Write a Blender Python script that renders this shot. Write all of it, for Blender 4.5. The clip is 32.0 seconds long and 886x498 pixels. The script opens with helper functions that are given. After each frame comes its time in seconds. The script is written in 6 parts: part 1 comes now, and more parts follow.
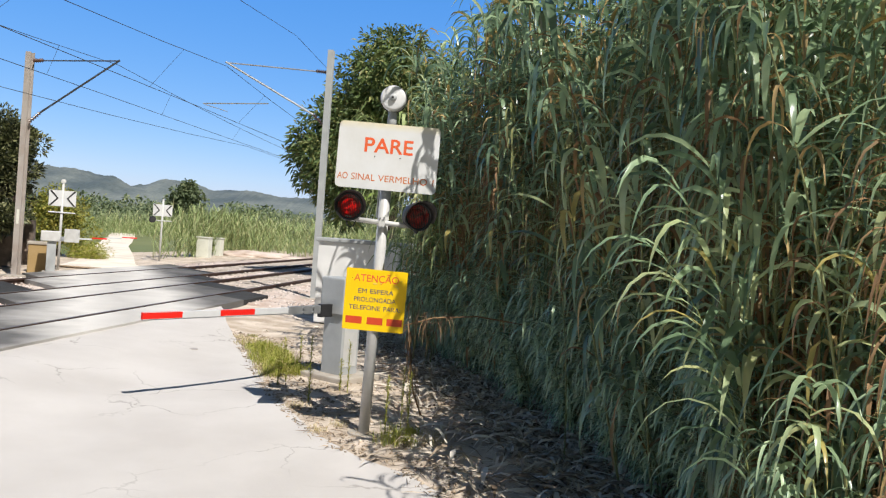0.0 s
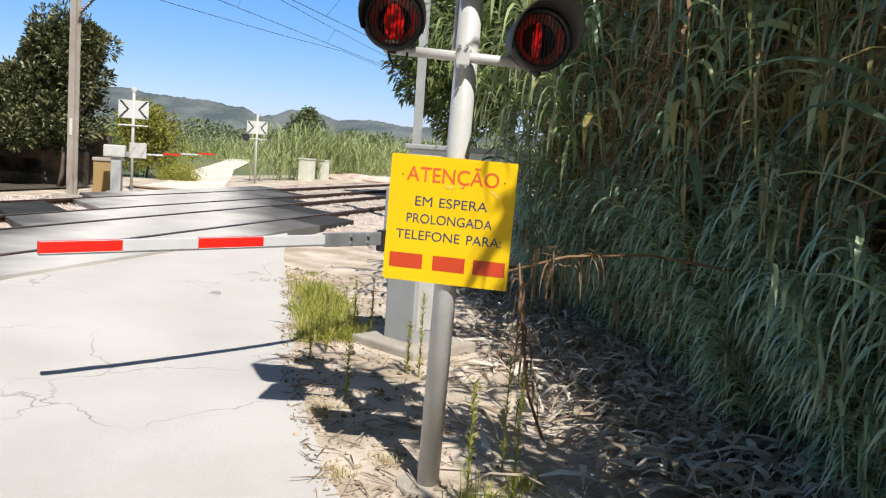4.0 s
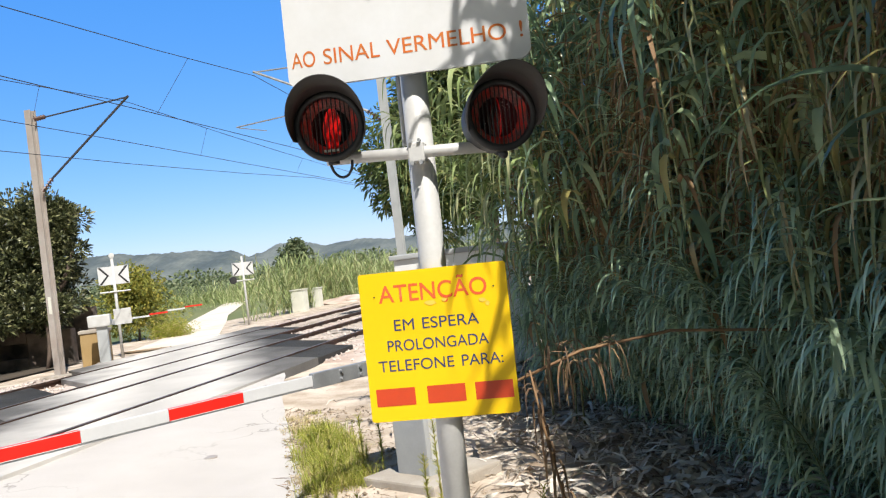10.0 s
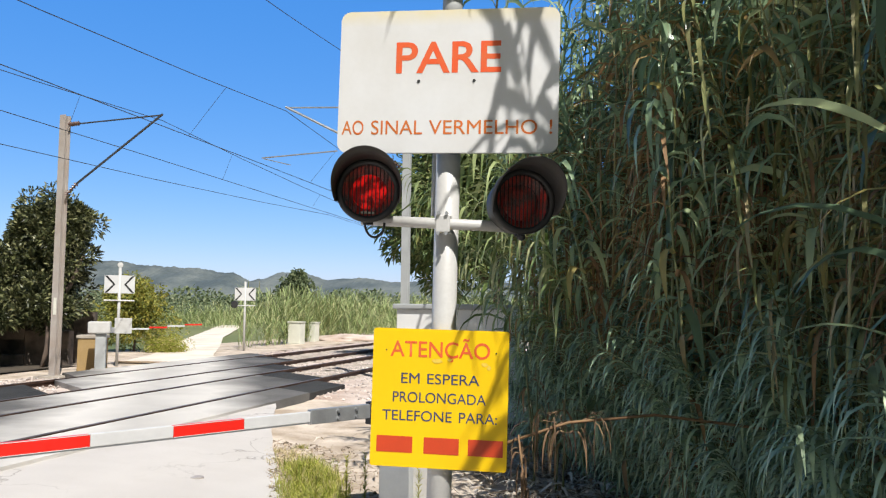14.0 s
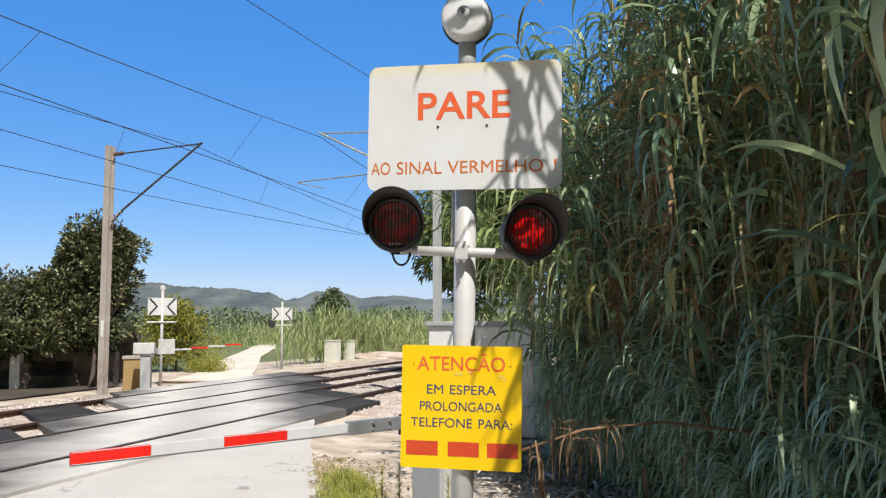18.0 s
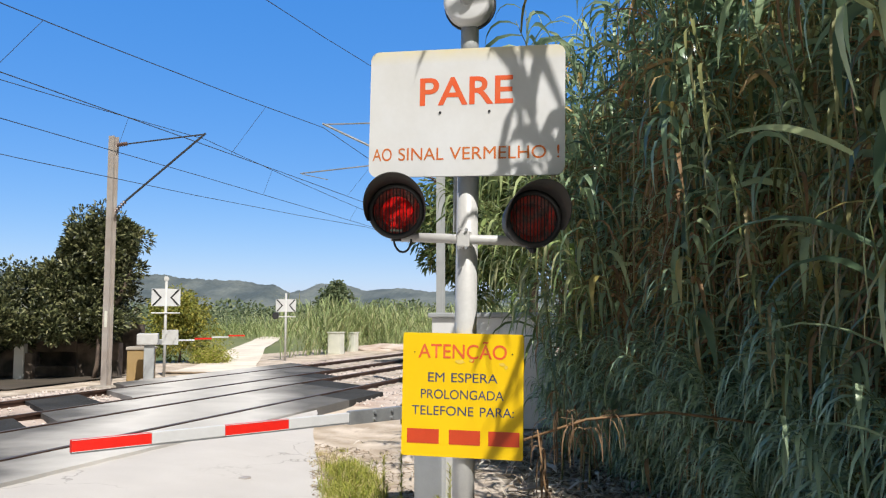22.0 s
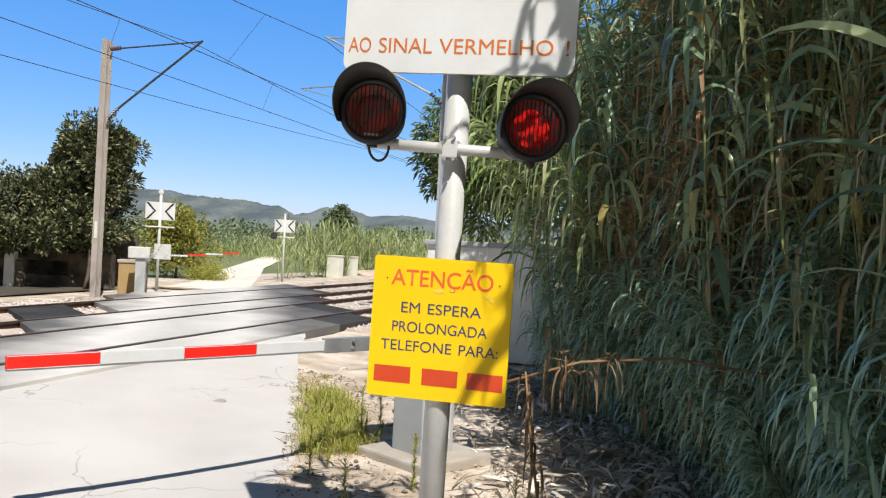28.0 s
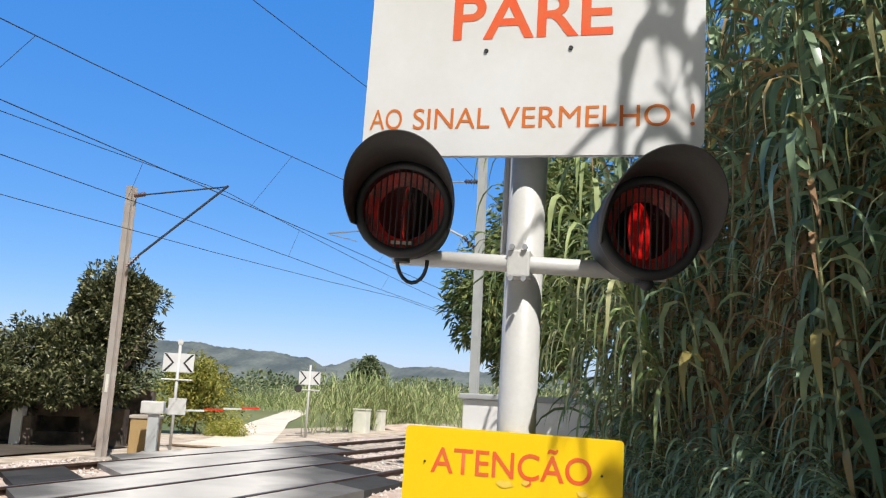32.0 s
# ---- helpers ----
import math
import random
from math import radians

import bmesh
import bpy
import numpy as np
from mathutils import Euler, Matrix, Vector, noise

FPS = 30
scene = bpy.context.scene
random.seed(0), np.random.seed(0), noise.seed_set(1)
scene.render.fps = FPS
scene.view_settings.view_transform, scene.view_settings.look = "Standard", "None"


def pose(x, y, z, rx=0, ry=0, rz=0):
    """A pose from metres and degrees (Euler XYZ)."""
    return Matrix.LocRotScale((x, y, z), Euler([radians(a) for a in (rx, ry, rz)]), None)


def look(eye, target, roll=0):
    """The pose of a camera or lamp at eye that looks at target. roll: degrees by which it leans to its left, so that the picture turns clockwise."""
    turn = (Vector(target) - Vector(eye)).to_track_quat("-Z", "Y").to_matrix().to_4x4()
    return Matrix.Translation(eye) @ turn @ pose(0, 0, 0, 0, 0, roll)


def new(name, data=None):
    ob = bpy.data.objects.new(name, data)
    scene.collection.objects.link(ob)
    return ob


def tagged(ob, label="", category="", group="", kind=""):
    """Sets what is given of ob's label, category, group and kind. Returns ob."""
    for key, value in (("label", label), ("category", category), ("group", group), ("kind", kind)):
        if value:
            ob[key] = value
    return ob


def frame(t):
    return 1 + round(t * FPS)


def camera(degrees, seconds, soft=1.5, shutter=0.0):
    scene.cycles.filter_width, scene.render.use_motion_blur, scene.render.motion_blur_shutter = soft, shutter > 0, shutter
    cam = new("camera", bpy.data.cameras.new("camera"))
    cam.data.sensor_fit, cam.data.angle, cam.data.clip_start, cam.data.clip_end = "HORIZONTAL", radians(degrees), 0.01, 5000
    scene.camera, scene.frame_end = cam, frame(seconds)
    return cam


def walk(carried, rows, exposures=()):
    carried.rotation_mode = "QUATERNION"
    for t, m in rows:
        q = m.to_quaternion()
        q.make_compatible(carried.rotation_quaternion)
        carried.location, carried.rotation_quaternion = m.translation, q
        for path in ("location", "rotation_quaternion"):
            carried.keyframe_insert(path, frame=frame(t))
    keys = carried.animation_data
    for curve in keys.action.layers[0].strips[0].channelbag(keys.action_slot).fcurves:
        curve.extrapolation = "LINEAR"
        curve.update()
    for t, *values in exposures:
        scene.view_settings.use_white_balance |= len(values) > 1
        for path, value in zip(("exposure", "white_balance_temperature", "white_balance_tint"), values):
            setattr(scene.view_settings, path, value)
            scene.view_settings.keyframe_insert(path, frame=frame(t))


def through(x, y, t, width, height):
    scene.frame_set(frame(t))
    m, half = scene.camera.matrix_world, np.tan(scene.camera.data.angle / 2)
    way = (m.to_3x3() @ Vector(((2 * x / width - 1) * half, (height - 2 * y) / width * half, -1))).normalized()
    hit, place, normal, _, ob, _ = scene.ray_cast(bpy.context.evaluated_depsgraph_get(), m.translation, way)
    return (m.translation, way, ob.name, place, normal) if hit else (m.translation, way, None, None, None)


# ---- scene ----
cam = camera(56.0, 32.0, soft=1.2)
PATH = [
    (0, (0.863, -8.125, 2.064), (0.828, -6.126, 2.034), 4.3),
    (0.5, (1.239, -8.045, 1.922), (1.118, -6.049, 1.918), 4.4),
    (1, (1.203, -7.210, 1.887), (1.031, -5.218, 1.863), 4.2),
    (1.5, (1.092, -6.400, 1.877), (0.880, -4.412, 1.823), 4.2),
    (2, (0.987, -5.711, 1.868), (0.744, -3.728, 1.777), 3.9),
    (2.5, (0.857, -5.105, 1.801), (0.604, -3.124, 1.679), 4.3),
    (4.5, (0.680, -3.570, 1.690), (0.328, -1.615, 1.461), 3.1),
    (5, (0.689, -3.357, 1.775), (0.263, -1.404, 1.835), 2.0),
    (5.5, (0.664, -3.348, 1.779), (0.248, -1.399, 1.950), 1.3),
    (6, (0.666, -3.352, 1.755), (0.275, -1.396, 1.895), 1.3),
    (6.5, (0.666, -3.402, 1.747), (0.306, -1.438, 1.852), 0.9),
    (7, (0.667, -3.402, 1.744), (0.331, -1.431, 1.815), 0.5),
    (7.5, (0.673, -3.387, 1.734), (0.358, -1.412, 1.773), 0.2),
    (8, (0.686, -3.371, 1.722), (0.387, -1.393, 1.721), -0.2),
    (8.5, (0.684, -3.365, 1.721), (0.401, -1.386, 1.661), -1.6),
    (9, (0.671, -3.322, 1.719), (0.387, -1.343, 1.692), -4.0),
    (9.5, (0.681, -3.274, 1.709), (0.374, -1.298, 1.735), -6.4),
    (10, (0.666, -3.283, 1.719), (0.362, -1.306, 1.743), -7.0),
    (10.5, (0.666, -3.307, 1.713), (0.369, -1.330, 1.748), -6.5),
    (11, (0.694, -3.392, 1.709), (0.408, -1.412, 1.732), -5.8),
    (11.5, (0.705, -3.432, 1.701), (0.423, -1.452, 1.716), -4.7),
    (12, (0.705, -3.454, 1.694), (0.419, -1.475, 1.711), -3.3),
    (12.5, (0.696, -3.458, 1.696), (0.401, -1.481, 1.728), -1.7),
    (13, (0.645, -3.425, 1.727), (0.343, -1.449, 1.788), -0.3),
    (13.5, (0.637, -3.482, 1.775), (0.336, -1.510, 1.923), 0.7),
    (15.5, (0.810, -4.026, 1.780), (0.474, -2.058, 1.910), -0.2),
    (16, (0.809, -4.039, 1.783), (0.456, -2.075, 1.923), -0.3),
    (16.5, (0.812, -4.065, 1.789), (0.446, -2.104, 1.940), -0.2),
    (17, (0.804, -4.089, 1.785), (0.435, -2.130, 1.949), -0.3),
    (17.5, (0.806, -4.092, 1.789), (0.428, -2.136, 1.966), -0.2),
    (18, (0.812, -4.088, 1.788), (0.428, -2.134, 1.972), -0.2),
    (18.5, (0.808, -4.103, 1.781), (0.420, -2.150, 1.967), -0.1),
    (19, (0.807, -4.096, 1.775), (0.415, -2.143, 1.959), -0.1),
    (19.5, (0.807, -4.074, 1.769), (0.413, -2.122, 1.950), -0.0),
    (20, (0.803, -4.068, 1.766), (0.411, -2.115, 1.946), -0.0),
    (20.5, (0.805, -4.079, 1.761), (0.413, -2.126, 1.939), 0.0),
    (21, (0.804, -4.072, 1.763), (0.414, -2.119, 1.935), 0.0),
    (21.5, (0.811, -4.071, 1.759), (0.419, -2.117, 1.930), 0.1),
    (22, (0.816, -4.048, 1.762), (0.422, -2.094, 1.929), 0.0),
    (22.5, (0.809, -4.050, 1.761), (0.417, -2.095, 1.925), 0.1),
    (23, (0.806, -4.042, 1.760), (0.414, -2.087, 1.921), 0.1),
    (23.5, (0.793, -4.021, 1.759), (0.403, -2.065, 1.919), 0.1),
    (24, (0.794, -4.026, 1.756), (0.410, -2.069, 1.907), 0.2),
    (24.5, (0.787, -4.012, 1.755), (0.420, -2.049, 1.865), 0.5),
    (25, (0.762, -3.963, 1.748), (0.411, -1.995, 1.822), 1.2),
    (25.5, (0.724, -3.845, 1.757), (0.377, -1.876, 1.794), 1.7),
    (27.5, (0.804, -3.460, 1.739), (0.396, -1.502, 1.758), 3.0),
    (28, (0.802, -3.445, 1.736), (0.399, -1.486, 1.734), 2.9),
    (28.5, (0.805, -3.421, 1.730), (0.407, -1.461, 1.708), 2.9),
    (29, (0.760, -3.303, 1.708), (0.361, -1.344, 1.689), 2.9),
    (29.5, (0.636, -3.120, 1.760), (0.238, -1.160, 1.793), 2.6),
    (30, (0.595, -2.811, 1.754), (0.169, -0.862, 1.899), 2.4),
    (30.5, (0.548, -2.590, 1.780), (0.110, -0.654, 2.026), 2.3),
    (31, (0.487, -2.464, 1.782), (0.050, -0.540, 2.108), 2.0),
    (31.5, (0.471, -2.374, 1.773), (0.015, -0.460, 2.130), 2.2),
    (32, (0.461, -2.310, 1.772), (-0.019, -0.401, 2.125), 2.8),
]
walk(cam, [(t, look(eye, target, roll)) for t, eye, target, roll in PATH], [(0.0, 0.36), (2.0, 0.31), (5.0, 0.46), (7.0, 0.35), (8.0, 0.36), (10.0, 0.58), (11.0, 0.70), (12.0, 0.54), (13.5, 0.42), (16.0, 0.34), (19.0, 0.32), (23.0, 0.32), (25.0, 0.46), (28.0, 0.43), (30.0, 0.39), (32.0, 0.39)])

# ---- world, sun, exposure ----
SUN = Vector((0.39, -0.61, 0.95)).normalized()
world = bpy.data.worlds.new("sky")
scene.world = world
world.use_nodes = True
wn = world.node_tree.nodes
sky = wn.new("ShaderNodeTexSky")
sky.sky_type, sky.sun_disc = "NISHITA", False
sky.sun_elevation = math.asin(SUN.z)
sky.sun_rotation = math.atan2(SUN.x, SUN.y)
sky.air_density, sky.dust_density, sky.ozone_density = 1.0, 0.3, 4.0
deep = wn.new("ShaderNodeHueSaturation")
deep.inputs["Saturation"].default_value, deep.inputs["Hue"].default_value = 1.25, 0.506
world.node_tree.links.new(sky.outputs[0], deep.inputs["Color"])
tone, lift = wn.new("ShaderNodeMix"), wn.new("ShaderNodeMix")
for node, kind, colour in ((tone, "MULTIPLY", (0.67, 0.55, 0.40, 1)), (lift, "ADD", (0.12, 1.15, 4.0, 1))):
    node.data_type, node.blend_type = "RGBA", kind
    node.inputs[0].default_value, node.inputs[7].default_value = 1.0, colour
world.node_tree.links.new(deep.outputs[0], tone.inputs[6])
world.node_tree.links.new(tone.outputs[2], lift.inputs[6])
# a pale haze round the sun, behind the viewer; the sky away from it stays deep blue
way, facing, near, haze, both_skies = wn.new("ShaderNodeTexCoord"), wn.new("ShaderNodeVectorMath"), wn.new("ShaderNodeMapRange"), wn.new("ShaderNodeMix"), wn.new("ShaderNodeMix")
facing.operation, facing.inputs[1].default_value = "DOT_PRODUCT", SUN
near.interpolation_type = "SMOOTHSTEP"
near.inputs[1].default_value, near.inputs[2].default_value = -0.12, 0.45
haze.data_type, haze.blend_type, haze.inputs[0].default_value, haze.inputs[7].default_value = "RGBA", "MULTIPLY", 1.0, (0.47, 0.38, 0.27, 1)
both_skies.data_type = "RGBA"
links = world.node_tree.links
links.new(way.outputs["Generated"], facing.inputs[0]), links.new(facing.outputs["Value"], near.inputs[0])
links.new(sky.outputs[0], haze.inputs[6]), links.new(near.outputs[0], both_skies.inputs[0])
links.new(lift.outputs[2], both_skies.inputs[6]), links.new(haze.outputs[2], both_skies.inputs[7])
links.new(both_skies.outputs[2], wn["Background"].inputs[0])
wn["Background"].inputs[1].default_value = 0.112
sun = new("sun", bpy.data.lights.new("sun", "SUN"))
sun.data.energy, sun.data.angle, sun.data.color = 5.0, radians(0.5), (1.0, 0.965, 0.91)
sun.matrix_world = look(SUN * 40, (0, 0, 0))
scene.view_settings.exposure = 0.25


# ---- materials ----
def mat(name, base, rough=0.6, metal=0.0, vary=0.15, scale=6.0, fine=60.0, bump=0.15, tint=None, obj=0.0, island=0.0, spec=0.5):
    """A surface with stains at a coarse scale, grain at a fine one, and a little relief."""
    m = bpy.data.materials.new(name)
    m.use_nodes = True
    n, l = m.node_tree.nodes, m.node_tree.links
    p = n["Principled BSDF"]
    p.inputs["Metallic"].default_value, p.inputs["Roughness"].default_value = metal, rough
    p.inputs["Specular IOR Level"].default_value = spec
    tc = n.new("ShaderNodeTexCoord")
    big, small = n.new("ShaderNodeTexNoise"), n.new("ShaderNodeTexNoise")
    for tex, s, d in ((big, scale, 6), (small, fine, 3)):
        tex.inputs["Scale"].default_value, tex.inputs["Detail"].default_value = s, d
        l.new(tc.outputs["Object"], tex.inputs["Vector"])
    ramp = n.new("ShaderNodeValToRGB")
    other = tint or tuple(c * (1 - 2.2 * vary) for c in base)
    ramp.color_ramp.elements[0].position, ramp.color_ramp.elements[1].position = 0.36, 0.66
    ramp.color_ramp.elements[0].color, ramp.color_ramp.elements[1].color = (*other, 1), (*base, 1)
    l.new(big.outputs[0], ramp.inputs[0])
    grain = n.new("ShaderNodeHueSaturation")
    mr = n.new("ShaderNodeMapRange")
    mr.inputs[3].default_value, mr.inputs[4].default_value = 1 - vary, 1 + vary
    l.new(small.outputs[0], mr.inputs[0])
    last = mr.outputs[0]
    if obj or island:
        src = n.new("ShaderNodeObjectInfo").outputs["Random"] if obj else n.new("ShaderNodeNewGeometry").outputs["Random Per Island"]
        r2 = n.new("ShaderNodeMapRange")
        r2.inputs[3].default_value, r2.inputs[4].default_value = 1 - (obj or island), 1 + (obj or island)
        mul = n.new("ShaderNodeMath")
        mul.operation = "MULTIPLY"
        l.new(src, r2.inputs[0]), l.new(last, mul.inputs[0]), l.new(r2.outputs[0], mul.inputs[1])
        last = mul.outputs[0]
    l.new(last, grain.inputs["Value"])
    l.new(ramp.outputs[0], grain.inputs["Color"])
    l.new(grain.outputs[0], p.inputs["Base Color"])
    rr = n.new("ShaderNodeMapRange")
    rr.inputs[3].default_value, rr.inputs[4].default_value = max(0, rough - 0.12), min(1, rough + 0.12)
    l.new(big.outputs[0], rr.inputs[0]), l.new(rr.outputs[0], p.inputs["Roughness"])
    if bump:
        b = n.new("ShaderNodeBump")
        b.inputs["Strength"].default_value, b.inputs["Distance"].default_value = bump, 0.01
        l.new(small.outputs[0], b.inputs["Height"]), l.new(b.outputs[0], p.inputs["Normal"])
    return m


def leaf(name, colours, rough=0.5, through=0.3, spec=0.4):
    """Leaves: each island takes its own green out of the list; some light passes through."""
    m = bpy.data.materials.new(name)
    m.use_nodes = True
    n, l = m.node_tree.nodes, m.node_tree.links
    p, out = n["Principled BSDF"], n["Material Output"]
    geo, ramp = n.new("ShaderNodeNewGeometry"), n.new("ShaderNodeValToRGB")
    els = ramp.color_ramp.elements
    while len(els) < len(colours):
        els.new(0.5)
    for k, (e, (at, c)) in enumerate(zip(els, colours)):
        e.position, e.color = at, (*c, 1)
    l.new(geo.outputs["Random Per Island"], ramp.inputs[0])
    tc, tex = n.new("ShaderNodeTexCoord"), n.new("ShaderNodeTexNoise")
    tex.inputs["Scale"].default_value, tex.inputs["Detail"].default_value = 7.0, 4
    l.new(tc.outputs["Object"], tex.inputs["Vector"])
    mr, hs = n.new("ShaderNodeMapRange"), n.new("ShaderNodeHueSaturation")
    mr.inputs[3].default_value, mr.inputs[4].default_value = 0.65, 1.35
    l.new(tex.outputs[0], mr.inputs[0]), l.new(mr.outputs[0], hs.inputs["Value"]), l.new(ramp.outputs[0], hs.inputs["Color"])
    l.new(hs.outputs[0], p.inputs["Base Color"])
    p.inputs["Roughness"].default_value, p.inputs["Specular IOR Level"].default_value = rough, spec
    if through:
        tr, mix = n.new("ShaderNodeBsdfTranslucent"), n.new("ShaderNodeMixShader")
        mix.inputs[0].default_value = through
        l.new(hs.outputs[0], tr.inputs[0]), l.new(p.outputs[0], mix.inputs[1]), l.new(tr.outputs[0], mix.inputs[2])
        l.new(mix.outputs[0], out.inputs[0])
    return m


def glow(name, colour, strength, base=(0.2, 0.01, 0.01)):
    m = bpy.data.materials.new(name)
    m.use_nodes = True
    p = m.node_tree.nodes["Principled BSDF"]
    p.inputs["Base Color"].default_value, p.inputs["Roughness"].default_value = (*base, 1), 0.4
    p.inputs["Emission Color"].default_value, p.inputs["Emission Strength"].default_value = (*colour, 1), strength
    return m


def patchy(name, strength):
    """A lit red lamp behind a ribbed lens: bright red flecks, a dark middle."""
    m = glow(name, (1.0, 0.015, 0.012), strength)
    n, l = m.node_tree.nodes, m.node_tree.links
    p, tc, tex, ramp = n["Principled BSDF"], n.new("ShaderNodeTexCoord"), n.new("ShaderNodeTexNoise"), n.new("ShaderNodeValToRGB")
    tex.inputs["Scale"].default_value, tex.inputs["Detail"].default_value = 26.0, 3
    l.new(tc.outputs["Object"], tex.inputs["Vector"]), l.new(tex.outputs[0], ramp.inputs[0])
    els = ramp.color_ramp.elements
    els[0].position, els[1].position = 0.46, 0.6
    els[0].color, els[1].color = (0.10, 0.10, 0.10, 1), (1, 1, 1, 1)
    mul = n.new("ShaderNodeMath")
    mul.operation = "MULTIPLY"
    mul.inputs[1].default_value = strength
    l.new(ramp.outputs[0], mul.inputs[0]), l.new(mul.outputs[0], p.inputs["Emission Strength"])
    return m


def pane(name, tint, gloss=0.04, rough=0.08):
    """A thin tinted lens: mostly clear, with a sheen."""
    m = bpy.data.materials.new(name)
    m.use_nodes = True
    n, l = m.node_tree.nodes, m.node_tree.links
    n.remove(n["Principled BSDF"])
    tr, gl, mix = n.new("ShaderNodeBsdfTransparent"), n.new("ShaderNodeBsdfGlossy"), n.new("ShaderNodeMixShader")
    tr.inputs[0].default_value, gl.inputs["Roughness"].default_value, mix.inputs[0].default_value = (*tint, 1), rough, gloss
    w, b, tc = n.new("ShaderNodeTexWave"), n.new("ShaderNodeBump"), n.new("ShaderNodeTexCoord")
    w.wave_type, w.rings_direction = "RINGS", "Y"
    w.inputs["Scale"].default_value, w.inputs["Distortion"].default_value = 26.0, 0.4
    b.inputs["Strength"].default_value, b.inputs["Distance"].default_value = 0.6, 0.01
    l.new(tc.outputs["Object"], w.inputs["Vector"]), l.new(w.outputs[1], b.inputs["Height"]), l.new(b.outputs[0], gl.inputs["Normal"])
    l.new(tr.outputs[0], mix.inputs[1]), l.new(gl.outputs[0], mix.inputs[2]), l.new(mix.outputs[0], n["Material Output"].inputs[0])
    return m


